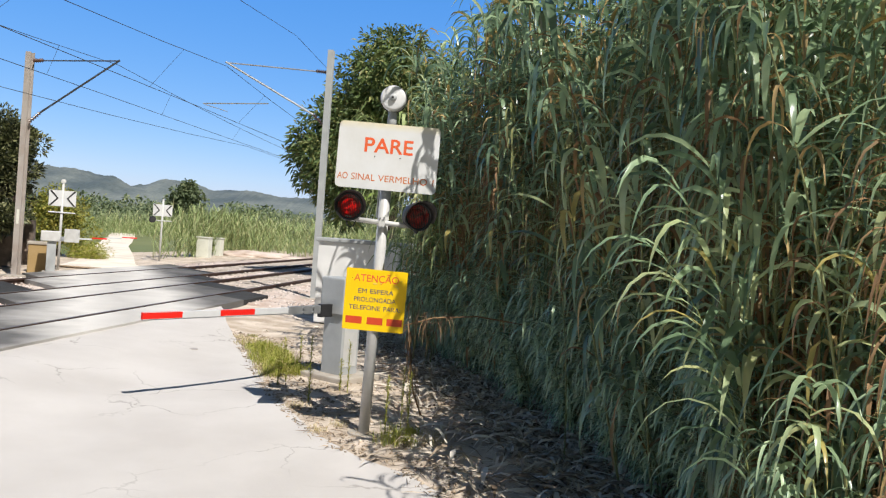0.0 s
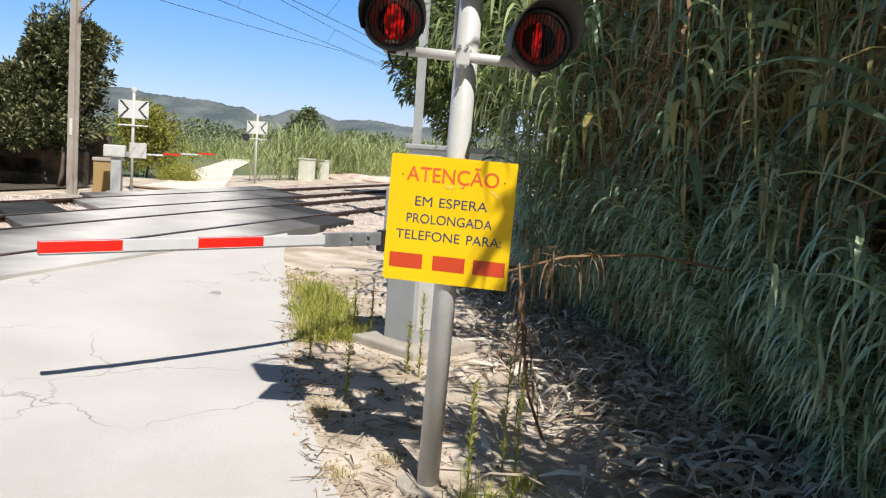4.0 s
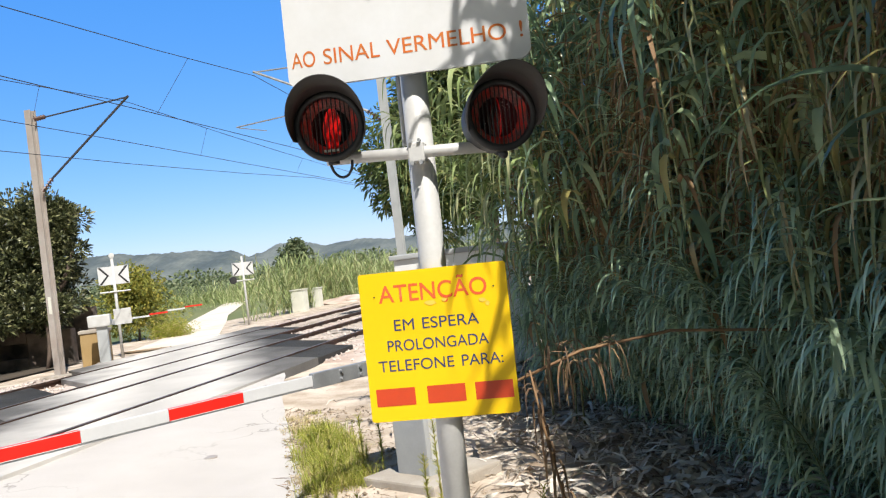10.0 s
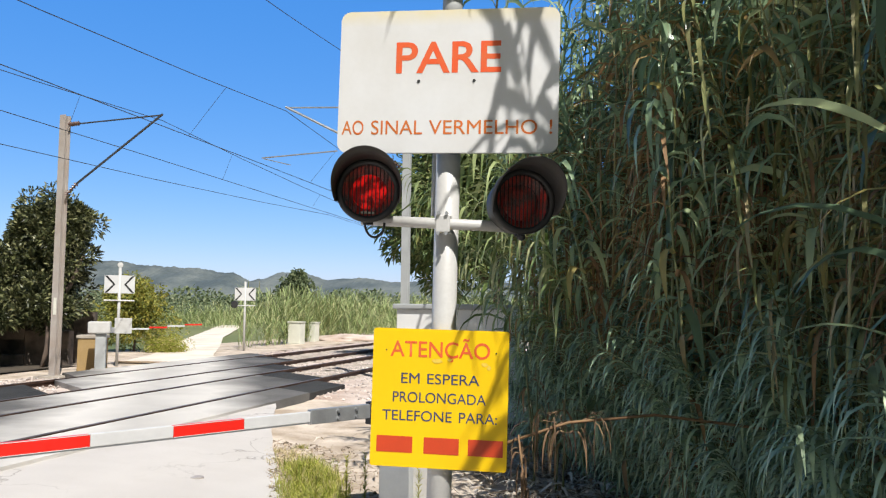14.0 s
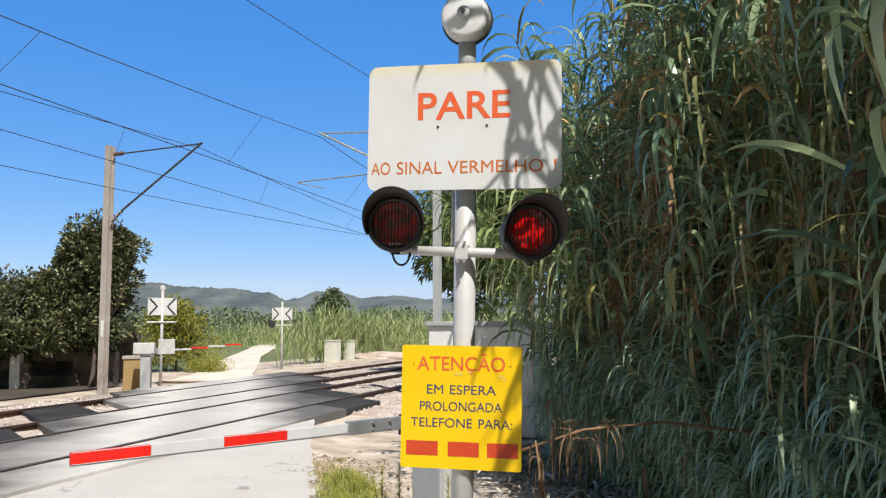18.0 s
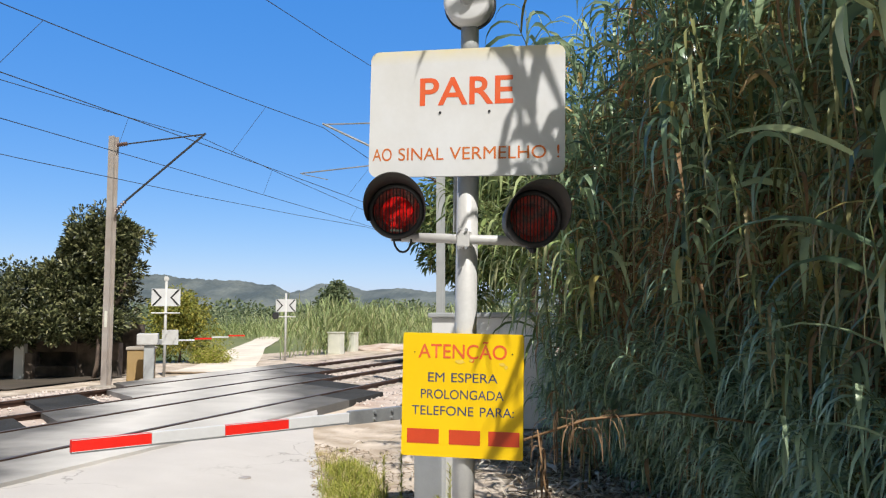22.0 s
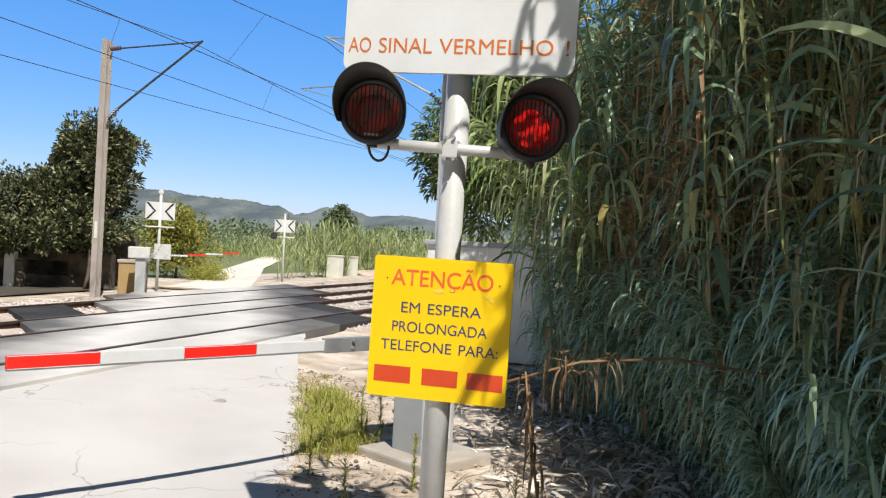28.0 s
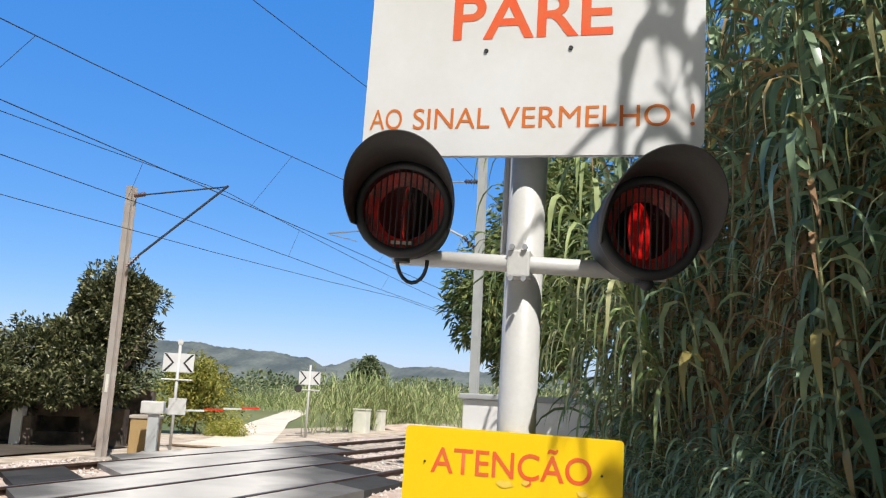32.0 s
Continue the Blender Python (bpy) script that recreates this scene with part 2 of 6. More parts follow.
M = dict(
    dirt=mat("dry_soil", (0.60, 0.51, 0.42), 0.95, vary=0.28, scale=2.2, fine=38, bump=0.9, tint=(0.36, 0.285, 0.21)),
    # dark soil colour that stands for shade under the tree and the reeds
    shade_soil=mat("soil_painted_as_shade", (0.085, 0.065, 0.045), 0.95, vary=0.25, scale=1.5, fine=30, bump=0.6, tint=(0.05, 0.04, 0.028)),
    field=mat("dry_grass_land", (0.16, 0.17, 0.06), 0.95, vary=0.2, scale=0.05, fine=2, bump=0.5, tint=(0.09, 0.12, 0.035)),
    road=mat("pale_worn_asphalt", (0.54, 0.51, 0.485), 0.95, vary=0.11, scale=0.8, fine=160, bump=0.5, tint=(0.47, 0.44, 0.415), spec=0.15),
    deck=mat("grey_crossing_asphalt", (0.15, 0.143, 0.135), 0.85, vary=0.12, scale=0.7, fine=120, bump=0.5, tint=(0.08, 0.077, 0.073), spec=0.15),
    rubber=mat("dark_asphalt_edge", (0.05, 0.049, 0.047), 0.9, vary=0.15, scale=2, fine=120, bump=0.6, spec=0.15),
    ballast=mat("pale_ballast", (0.60, 0.51, 0.45), 0.95, vary=0.25, scale=1.2, fine=30, bump=0.9, tint=(0.42, 0.32, 0.26)),
    stone=mat("ballast_stone", (0.60, 0.52, 0.47), 0.9, vary=0.2, scale=3, fine=30, bump=0.4, island=0.35),
    clod=mat("clods_and_twigs", (0.42, 0.34, 0.26), 0.95, vary=0.25, scale=9, fine=60, bump=0.5, tint=(0.20, 0.15, 0.10), island=0.5),
    rail=mat("rusty_rail", (0.085, 0.045, 0.03), 0.75, 0.2, vary=0.25, scale=4, fine=60),
    railtop=mat("worn_rail_head", (0.16, 0.125, 0.10), 0.55, 0.5, vary=0.15),
    white=mat("white_sign_paint", (0.63, 0.63, 0.63), 0.35, vary=0.03, scale=3.0, fine=40, bump=0.03, tint=(0.58, 0.57, 0.55)),
    face=mat("enamelled_sign_face", (0.63, 0.63, 0.63), 0.35, vary=0.03, scale=3.0, fine=40, bump=0.03, tint=(0.58, 0.57, 0.55)),
    scuff=mat("bare_scuffed_paint", (0.77, 0.535, 0.07), 0.6, vary=0.1, scale=20, fine=90, bump=0.0),
    yellow=mat("yellow_sign_paint", (0.79, 0.505, 0.002), 0.45, vary=0.03, scale=3, fine=40, bump=0.03, tint=(0.75, 0.48, 0.002), spec=0.3),
    redtext=mat("orange_red_lettering", (0.68, 0.085, 0.022), 0.5, vary=0.08, scale=14, fine=90, bump=0.0, tint=(0.62, 0.12, 0.04), spec=0.3),
    redtext2=mat("red_lettering", (0.55, 0.05, 0.008), 0.5, vary=0.05, scale=14, fine=90, bump=0.0),
    rust=mat("faded_orange_lettering", (0.56, 0.12, 0.02), 0.5, vary=0.12, scale=14, fine=90, bump=0.0, tint=(0.50, 0.15, 0.03), spec=0.3),
    blue=mat("dark_blue_lettering", (0.03, 0.04, 0.12), 0.5, vary=0.08, scale=14, fine=90, bump=0.0),
    pole=mat("light_grey_pole_paint", (0.52, 0.515, 0.50), 0.45, vary=0.07, scale=5, fine=70, bump=0.06, tint=(0.45, 0.44, 0.42)),
    galv=mat("galvanised_steel", (0.40, 0.41, 0.42), 0.45, 0.6, vary=0.1, scale=8, fine=80, bump=0.08),
    black=mat("black_lamp_housing", (0.022, 0.021, 0.022), 0.55, vary=0.15, scale=9, fine=80, bump=0.08),
    hood=mat("dusty_black_hood", (0.05, 0.046, 0.043), 0.75, vary=0.15, scale=6, fine=80, bump=0.1),
    brown=mat("brown_insulator", (0.10, 0.05, 0.035), 0.35, vary=0.15, scale=9, fine=60),
    crop=leaf("pale_crop_leaves", [(0.0, (0.17, 0.24, 0.07)), (1.0, (0.28, 0.30, 0.12))], 0.6, 0.2),
    wire=mat("weathered_copper_wire", (0.07, 0.075, 0.085), 0.6, 0.4, vary=0.1),
    concrete=mat("weathered_concrete", (0.40, 0.36, 0.31), 0.9, vary=0.15, scale=3, fine=60, bump=0.3, tint=(0.30, 0.26, 0.21)),
    mast=mat("weathered_steel_mast", (0.42, 0.385, 0.355), 0.6, 0.2, vary=0.12, scale=2, fine=40, bump=0.1, tint=(0.36, 0.305, 0.265)),
    redpaint=mat("red_reflective_stripe", (0.75, 0.02, 0.012), 0.4, vary=0.05, scale=6, fine=60, bump=0.03),
    barw=mat("white_barrier_paint", (0.58, 0.58, 0.58), 0.4, vary=0.04, scale=5, fine=60, bump=0.04),
    grey=mat("grey_cabinet_paint", (0.38, 0.39, 0.39), 0.5, vary=0.06, scale=4, fine=60, bump=0.05),
    hut=mat("white_cabinet_paint", (0.78, 0.77, 0.75), 0.5, vary=0.05, scale=3, fine=60, bump=0.05),
    cream=mat("cream_cabinet_paint", (0.66, 0.66, 0.58), 0.5, vary=0.05, scale=3, fine=60, bump=0.05),
    ochre=mat("ochre_plaster", (0.32, 0.22, 0.10), 0.9, vary=0.2, scale=3, fine=40, bump=0.3, tint=(0.3, 0.2, 0.08)),
    plaster=mat("stained_old_plaster", (0.22, 0.165, 0.13), 0.95, vary=0.3, scale=2.6, fine=40, bump=0.6, tint=(0.06, 0.05, 0.04)),
    path=mat("white_dusty_track", (0.78, 0.69, 0.58), 0.95, vary=0.12, scale=0.7, fine=30, bump=0.5, spec=0.2),
    hill=mat("hazy_far_hill", (0.135, 0.155, 0.15), 1.0, vary=0.4, scale=0.016, fine=0.16, bump=0.0, tint=(0.06, 0.08, 0.088)),
    bark=mat("grey_brown_bark", (0.14, 0.10, 0.075), 0.9, vary=0.25, scale=6, fine=50, bump=0.8),
    cane=leaf("cane_stems", [(0.0, (0.22, 0.20, 0.09)), (0.5, (0.16, 0.18, 0.06)), (1.0, (0.34, 0.25, 0.13))], 0.5, 0.0),
    reed=leaf("reed_leaves", [(0.0, (0.055, 0.095, 0.05)), (0.22, (0.15, 0.23, 0.13)), (0.55, (0.33, 0.45, 0.26)), (0.84, (0.50, 0.58, 0.31)), (0.92, (0.46, 0.36, 0.11)), (1.0, (0.30, 0.165, 0.055))], 0.30, 0.44, 0.8),
    shoot=leaf("young_reed_leaves", [(0.0, (0.12, 0.18, 0.10)), (0.3, (0.29, 0.40, 0.24)), (0.75, (0.49, 0.60, 0.37)), (0.93, (0.56, 0.60, 0.33)), (1.0, (0.50, 0.38, 0.18))], 0.42, 0.25, 0.6),
    dryleaf=leaf("dry_reed_leaves", [(0.0, (0.72, 0.65, 0.56)), (0.4, (0.55, 0.48, 0.39)), (0.75, (0.34, 0.265, 0.19)), (1.0, (0.14, 0.095, 0.06))], 0.8, 0.1),
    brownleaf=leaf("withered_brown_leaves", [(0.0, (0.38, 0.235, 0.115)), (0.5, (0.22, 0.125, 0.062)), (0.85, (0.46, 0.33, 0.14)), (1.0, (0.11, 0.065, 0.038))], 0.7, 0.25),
    umber=leaf("old_umber_leaves", [(0.0, (0.20, 0.12, 0.065)), (0.6, (0.13, 0.08, 0.045)), (1.0, (0.30, 0.20, 0.10))], 0.8, 0.1),
    fresh=leaf("fresh_reed_leaves", [(0.0, (0.13, 0.19, 0.065)), (0.5, (0.19, 0.26, 0.095)), (0.85, (0.24, 0.31, 0.10)), (1.0, (0.22, 0.36, 0.03))], 0.38, 0.35, 0.6),
    tree=leaf("dark_glossy_leaves", [(0.0, (0.016, 0.02, 0.009)), (0.45, (0.05, 0.06, 0.024)), (0.8, (0.15, 0.16, 0.065)), (1.0, (0.30, 0.29, 0.15))], 0.42, 0.12),
    olive=leaf("grey_olive_leaves", [(0.0, (0.07, 0.10, 0.05)), (0.6, (0.13, 0.165, 0.085)), (1.0, (0.22, 0.24, 0.13))], 0.6, 0.15),
    pine=leaf("bushy_tree_leaves", [(0.0, (0.06, 0.10, 0.035)), (0.6, (0.14, 0.195, 0.06)), (1.0, (0.28, 0.27, 0.10))], 0.55, 0.2),
    bush=leaf("yellow_green_leaves", [(0.0, (0.12, 0.15, 0.03)), (0.6, (0.26, 0.26, 0.045)), (1.0, (0.38, 0.32, 0.06))], 0.55, 0.25),
    weed=leaf("weed_leaves", [(0.0, (0.20, 0.24, 0.03)), (0.5, (0.34, 0.36, 0.05)), (0.8, (0.47, 0.42, 0.12)), (1.0, (0.58, 0.48, 0.24))], 0.6, 0.3),
    straw=leaf("dry_grass_blades", [(0.0, (0.50, 0.40, 0.22)), (0.6, (0.62, 0.52, 0.32)), (1.0, (0.34, 0.30, 0.10))], 0.7, 0.25),
    farreed=leaf("far_reed_leaves", [(0.0, (0.20, 0.27, 0.09)), (0.6, (0.32, 0.38, 0.16)), (1.0, (0.52, 0.50, 0.27))], 0.55, 0.25),
    lit=patchy("lit_red_lamp", 0.62),
    unlit=mat("unlit_reflector", (0.85, 0.07, 0.05), 0.4, 0.1, vary=0.3, scale=18, fine=60, bump=0.4, tint=(0.22, 0.13, 0.11)),
    lens=pane("smoked_lens", (0.8, 0.7, 0.7)),
)


def stained_plate():
    """Yellow weathering that runs down a little from the plate's upper edge, and faint dirt runs."""
    m = M["face"]
    n, l = m.node_tree.nodes, m.node_tree.links
    p = n["Principled BSDF"]
    old = p.inputs["Base Color"].links[0].from_socket
    tc, sep, tex, mr, mul, mix = n.new("ShaderNodeTexCoord"), n.new("ShaderNodeSeparateXYZ"), n.new("ShaderNodeTexNoise"), n.new("ShaderNodeMapRange"), n.new("ShaderNodeMath"), n.new("ShaderNodeMix")
    tex.inputs["Scale"].default_value, tex.inputs["Detail"].default_value = 7.0, 5
    mr.inputs[1].default_value, mr.inputs[2].default_value, mr.inputs[4].default_value = 0.25, 0.33, 1.3
    mul.operation, mix.data_type = "MULTIPLY", "RGBA"
    mul.use_clamp = True
    l.new(tc.outputs["Object"], sep.inputs[0]), l.new(tc.outputs["Object"], tex.inputs["Vector"]), l.new(sep.outputs["Z"], mr.inputs[0])
    l.new(mr.outputs[0], mul.inputs[0]), l.new(tex.outputs[0], mul.inputs[1]), l.new(mul.outputs[0], mix.inputs[0])
    l.new(old, mix.inputs[6])
    mix.inputs[7].default_value = (0.66, 0.56, 0.28, 1)
    l.new(mix.outputs[2], p.inputs["Base Color"])


stained_plate()


def cracked_road():
    """Fine dark cracks in the old asphalt, in patches, and paler worn wheel lanes."""
    m = M["road"]
    n, l = m.node_tree.nodes, m.node_tree.links
    p = n["Principled BSDF"]
    old = p.inputs["Base Color"].links[0].from_socket
    tc, warp, cell, thin, patch, mask, mul, mix, add = (n.new("ShaderNode" + k) for k in ("TexCoord", "TexNoise", "TexVoronoi", "MapRange", "TexNoise", "MapRange", "Math", "Mix", "VectorMath"))
    warp.inputs["Scale"].default_value, warp.inputs["Detail"].default_value = 3.0, 4
    cell.feature, cell.inputs["Scale"].default_value = "DISTANCE_TO_EDGE", 0.9
    patch.inputs["Scale"].default_value, patch.inputs["Detail"].default_value = 0.45, 3
    thin.inputs[1].default_value, thin.inputs[2].default_value, thin.inputs[3].default_value, thin.inputs[4].default_value = 0.0, 0.012, 1.0, 0.0
    mask.inputs[1].default_value, mask.inputs[2].default_value = 0.50, 0.62
    add.operation, mul.operation, mix.data_type = "MULTIPLY_ADD", "MULTIPLY", "RGBA"
    add.inputs[1].default_value = (0.5, 0.5, 0.5)
    l.new(tc.outputs["Object"], warp.inputs["Vector"]), l.new(warp.outputs["Color"], add.inputs[0]), l.new(tc.outputs["Object"], add.inputs[2])
    l.new(add.outputs[0], cell.inputs["Vector"]), l.new(cell.outputs["Distance"], thin.inputs[0])
    l.new(tc.outputs["Object"], patch.inputs["Vector"]), l.new(patch.outputs[0], mask.inputs[0])
    l.new(thin.outputs[0], mul.inputs[0]), l.new(mask.outputs[0], mul.inputs[1]), l.new(mul.outputs[0], mix.inputs[0])
    l.new(old, mix.inputs[6])
    mix.inputs[7].default_value = (0.27, 0.25, 0.23, 1)
    l.new(mix.outputs[2], p.inputs["Base Color"])


cracked_road()


# ---- building helpers ----
def part(name, bm, material, parent=None, label="", smooth=False):
    """One mesh object out of a bmesh, under a thing or a part."""
    me = bpy.data.meshes.new(name)
    bmesh.ops.recalc_face_normals(bm, faces=bm.faces)
    bm.to_mesh(me), bm.free()
    return part_of(name, me, material, parent, label, smooth)


def part_of(name, me, material, parent=None, label="", smooth=False):
    if material and not me.materials:
        me.materials.append(material)
    if smooth:
        me.polygons.foreach_set("use_smooth", [True] * len(me.polygons))
    ob = new(name, me)
    ob.parent = parent
    return tagged(ob, label)


def thing(name, at, label, category, group="", kind="", turn=0.0):
    ob = new(name)
    ob.empty_display_size = 0.1
    ob.matrix_basis = pose(*at, 0, 0, turn)
    return tagged(ob, label, category, group, kind)


def box(x0, x1, y0, y1, z0, z1, bevel=0.0, bm=None):
    bm = bm or bmesh.new()
    c, s = ((x0 + x1) / 2, (y0 + y1) / 2, (z0 + z1) / 2), (x1 - x0, y1 - y0, z1 - z0)
    made = bmesh.ops.create_cube(bm, size=1, matrix=Matrix.Translation(c) @ Matrix.Diagonal((*s, 1)))
    if bevel:
        es = list({e for v in made["verts"] for e in v.link_edges})
        bmesh.ops.bevel(bm, geom=es, offset=bevel, segments=2, profile=0.6, affect="EDGES")
    return bm


def rod(p0, p1, r0, r1=None, seg=16, bm=None, caps=True):
    bm = bm or bmesh.new()
    p0, p1 = Vector(p0), Vector(p1)
    q = (p1 - p0).to_track_quat("Z", "Y").to_matrix().to_4x4()
    bmesh.ops.create_cone(bm, cap_ends=caps, segments=seg, radius1=r0, radius2=r0 if r1 is None else r1, depth=(p1 - p0).length, matrix=Matrix.Translation((p0 + p1) / 2) @ q)
    return bm


def tube(points, r, seg=8, bm=None, taper=1.0):
    """A round tube along a line of points."""
    bm = bm or bmesh.new()
    points = [Vector(p) for p in points]
    rings = []
    for k, p in enumerate(points):
        d = (points[min(k + 1, len(points) - 1)] - points[max(k - 1, 0)]).normalized()
        q = d.to_track_quat("Z", "Y").to_matrix()
        rad = r * (1 + (taper - 1) * k / max(1, len(points) - 1))
        rings.append([bm.verts.new(p + q @ Vector((rad * math.cos(a), rad * math.sin(a), 0))) for a in [2 * math.pi * i / seg for i in range(seg)]])
    for a, b in zip(rings, rings[1:]):
        for i in range(seg):
            bm.faces.new((a[i], a[(i + 1) % seg], b[(i + 1) % seg], b[i]))
    bm.faces.new(rings[0][::-1]), bm.faces.new(rings[-1])
    return bm


def turned(profile, seg=40, axis="y", bm=None):
    """A solid of revolution about the y axis from (radius, y) pairs."""
    bm = bm or bmesh.new()
    rings = []
    for r, y in profile:
        rings.append([bm.verts.new((r * math.sin(a), y, r * math.cos(a))) for a in [2 * math.pi * i / seg for i in range(seg)]])
    for a, b in zip(rings, rings[1:]):
        for i in range(seg):
            bm.faces.new((a[i], a[(i + 1) % seg], b[(i + 1) % seg], b[i]))
    bmesh.ops.remove_doubles(bm, verts=bm.verts, dist=1e-5)
    return bm


def plate(w, h, depth, radius, bm=None):
    """An upright sheet in the xz plane, front at y = 0, with round corners."""
    bm = bm or bmesh.new()
    pts = []
    for cx, cz, a0 in ((w / 2 - radius, h / 2 - radius, 0), (-w / 2 + radius, h / 2 - radius, 90), (-w / 2 + radius, -h / 2 + radius, 180), (w / 2 - radius, -h / 2 + radius, 270)):
        for k in range(7):
            a = radians(a0 + 15 * k)
            pts.append((cx + radius * math.cos(a), cz + radius * math.sin(a)))
    f = bm.faces.new([bm.verts.new((x, 0, z)) for x, z in pts])
    out = bmesh.ops.extrude_face_region(bm, geom=[f])
    bmesh.ops.translate(bm, verts=[v for v in out["geom"] if isinstance(v, bmesh.types.BMVert)], vec=(0, depth, 0))
    return bm


def words(name, text, x, z, width, height, y, material, parent, label="", thick=1.0):
    """Flat lettering facing -y, its lower left corner at x, z, stretched to its width and height."""
    cu = bpy.data.curves.new(name, "FONT")
    cu.body, cu.extrude, cu.offset = text, 0.0, 0.004 * thick
    tmp = new(name, cu)
    bpy.context.view_layer.update()
    me = bpy.data.meshes.new_from_object(tmp.evaluated_get(bpy.context.evaluated_depsgraph_get()))
    bpy.data.objects.remove(tmp)
    co = np.array([v.co[:] for v in me.vertices])
    lo, hi = co.min(0), co.max(0)
    base = 0.0 if any(c in text for c in "\u00c7") else lo[1]
    top = 0.73 if any(c in text for c in "\u00c3\u00c7") else hi[1]
    for v in me.vertices:
        v.co = (x + (v.co.x - lo[0]) / (hi[0] - lo[0]) * width, y, z + (v.co.y - base) / (top - base) * height)
    me.materials.clear()
    return part_of(name, me, material, parent, label)


def soup(verts, faces, name):
    me = bpy.data.meshes.new(name)
    me.from_pydata(verts, [], faces)
    me.update()
    return me


# ---- the lie of the land ----
ALONG = Vector((math.cos(radians(85.1)), math.sin(radians(85.1)), 0))
ACROSS = Vector((-ALONG.y, ALONG.x, 0))


def smooth(a, b, v):
    v = max(0.0, min(1.0, (v - a) / (b - a)))
    return v * v * (3 - 2 * v)


def land(x, y):
    """Height of the ground: the road lies low, the railway on a low bank, the fields behind lower again."""
    d = ACROSS.x * x + ACROSS.y * y
    z = 0.03 + 0.13 * smooth(2.2, 4.9, d) - 0.06 * smooth(11.5, 19.0, d) - 0.4 * smooth(19, 60, d)
    right = smooth(-1.2, 0.9, x - road_edge(y))
    return z + 0.035 * right * (1 - smooth(1.8, 3.6, d)) + 0.012 * math.sin(3.1 * x + 1.7 * y) * right


EDGE = [(-14, 3.9), (-9, 2.9), (-5.5, 2.1), (-3, 1.35), (-1.6, 0.84), (-1.05, 0.5), (-0.83, 0.17), (-0.05, -0.4), (1.95, -1.3), (3.6, -1.85), (6.9, -3.2), (10.2, -4.3), (13, -5.4)]


def road_edge(y):
    for (y0, x0), (y1, x1) in zip(EDGE, EDGE[1:]):
        if y <= y1:
            return x0 + (x1 - x0) * max(0.0, (y - y0) / (y1 - y0))
    return EDGE[-1][1] - 0.42 * (y - 13)


def grid(name, xs, ys, height, material, label, category="ground"):
    verts = [(x, y, height(x, y)) for y in ys for x in xs]
    w = len(xs)
    faces = [(j * w + i, j * w + i + 1, (j + 1) * w + i + 1, (j + 1) * w + i) for j in range(len(ys) - 1) for i in range(w - 1)]
    ob = part_of(name, soup(verts, faces, name), material, None, label, True)
    return tagged(ob, "", category, "", "structure")


def spaced(fine, step, far):
    out = list(np.arange(-fine, fine + step / 2, step))
    d, s = fine, step
    while d < far:
        s *= 1.35
        d += s
        out = [-d, *out, d]
    return [float(v) for v in out]


def ground_height(x, y):
    return land(x, y) - 0.02


grid("ground", spaced(26, 0.5, 3500), [y + 10 for y in spaced(30, 0.5, 3500)], ground_height, M["field"], "dry grass and earth of a flat valley", "ground")

# verge of bare pale soil beside the road and under the reeds
ys = [float(v) for v in np.arange(-14, 12.01, 0.25)]
vv, ff = [], []
for j, y in enumerate(ys):
    for i in range(25):
        x = road_edge(y) - 0.1 + i * 0.25
        vv.append((x, y, land(x, y) + 0.006 + 0.02 * noise.noise((x * 2.3, y * 2.3, 0)) * smooth(0.1, 0.6, i * 0.25)))
for j in range(len(ys) - 1):
    for i in range(24):
        a = j * 25 + i
        ff.append((a, a + 1, a + 26, a + 25))
tagged(part_of("verge", soup(vv, ff, "verge"), M["dirt"], None, "bare pale soil verge strewn with dry leaves", True), "", "verge", "", "structure")

# the pale road up to the crossing
vv, ff = [], []
ROAD_Y = [float(v) for v in np.arange(-16, 12.01, 0.4)]
N = 26
for y in ROAD_Y:
    r = road_edge(y) + 0.04 * noise.noise((y * 1.9, 0, 3))
    for i in range(N):
        x = r - 9.0 * (i / (N - 1)) ** 1.3
        if ACROSS.x * x + ACROSS.y * y > 5.25:
            x = (5.25 - ACROSS.y * y) / ACROSS.x
        vv.append((x, y, land(x, y) + 0.012 + 0.095 * smooth(2.6, 4.9, ACROSS.x * x + ACROSS.y * y)))
for j in range(len(ROAD_Y) - 1):
    for i in range(N - 1):
        a = j * N + i
        if min(ACROSS.x * vv[k][0] + ACROSS.y * vv[k][1] for k in (a, a + 1, a + N, a + N + 1)) < 5.24:
            ff.append((a, a + 1, a + N + 1, a + N))
tagged(part_of("road", soup(vv, ff, "road"), M["road"], None, "pale sun-bleached worn asphalt road", True), "", "road", "", "structure")


def at_track(d, s, z=0.0):
    """A place by its distance across the railway, along it, and its height."""
    return ACROSS * d + ALONG * s + Vector((0, 0, z))


# ---- railway: ballast, rails, crossing deck ----
RAILS = (5.68, 7.36, 8.62, 10.42)
vv, ff = [], []
SS = [float(v) for v in np.r_[np.arange(-120, -10, 6), np.arange(-10, 60, 0.5), np.arange(60, 420, 12)]]
DD = [float(v) for v in np.arange(3.6, 12.61, 0.3)]
for s in SS:
    for d in DD:
        p = at_track(d, s)
        h = 0.15 + 0.05 * smooth(3.6, 4.8, d) - 0.05 * smooth(11.5, 12.6, d) + 0.03 * noise.noise((d * 3, s * 3, 1)) + 0.02 * noise.noise((d * 9, s * 9, 5))
        if d < 5.5 and s < 10.5:
            h = 0.09
        vv.append((p.x, p.y, h))
w = len(DD)
ff = [(j * w + i, j * w + i + 1, (j + 1) * w + i + 1, (j + 1) * w + i) for j in range(len(SS) - 1) for i in range(w - 1)]
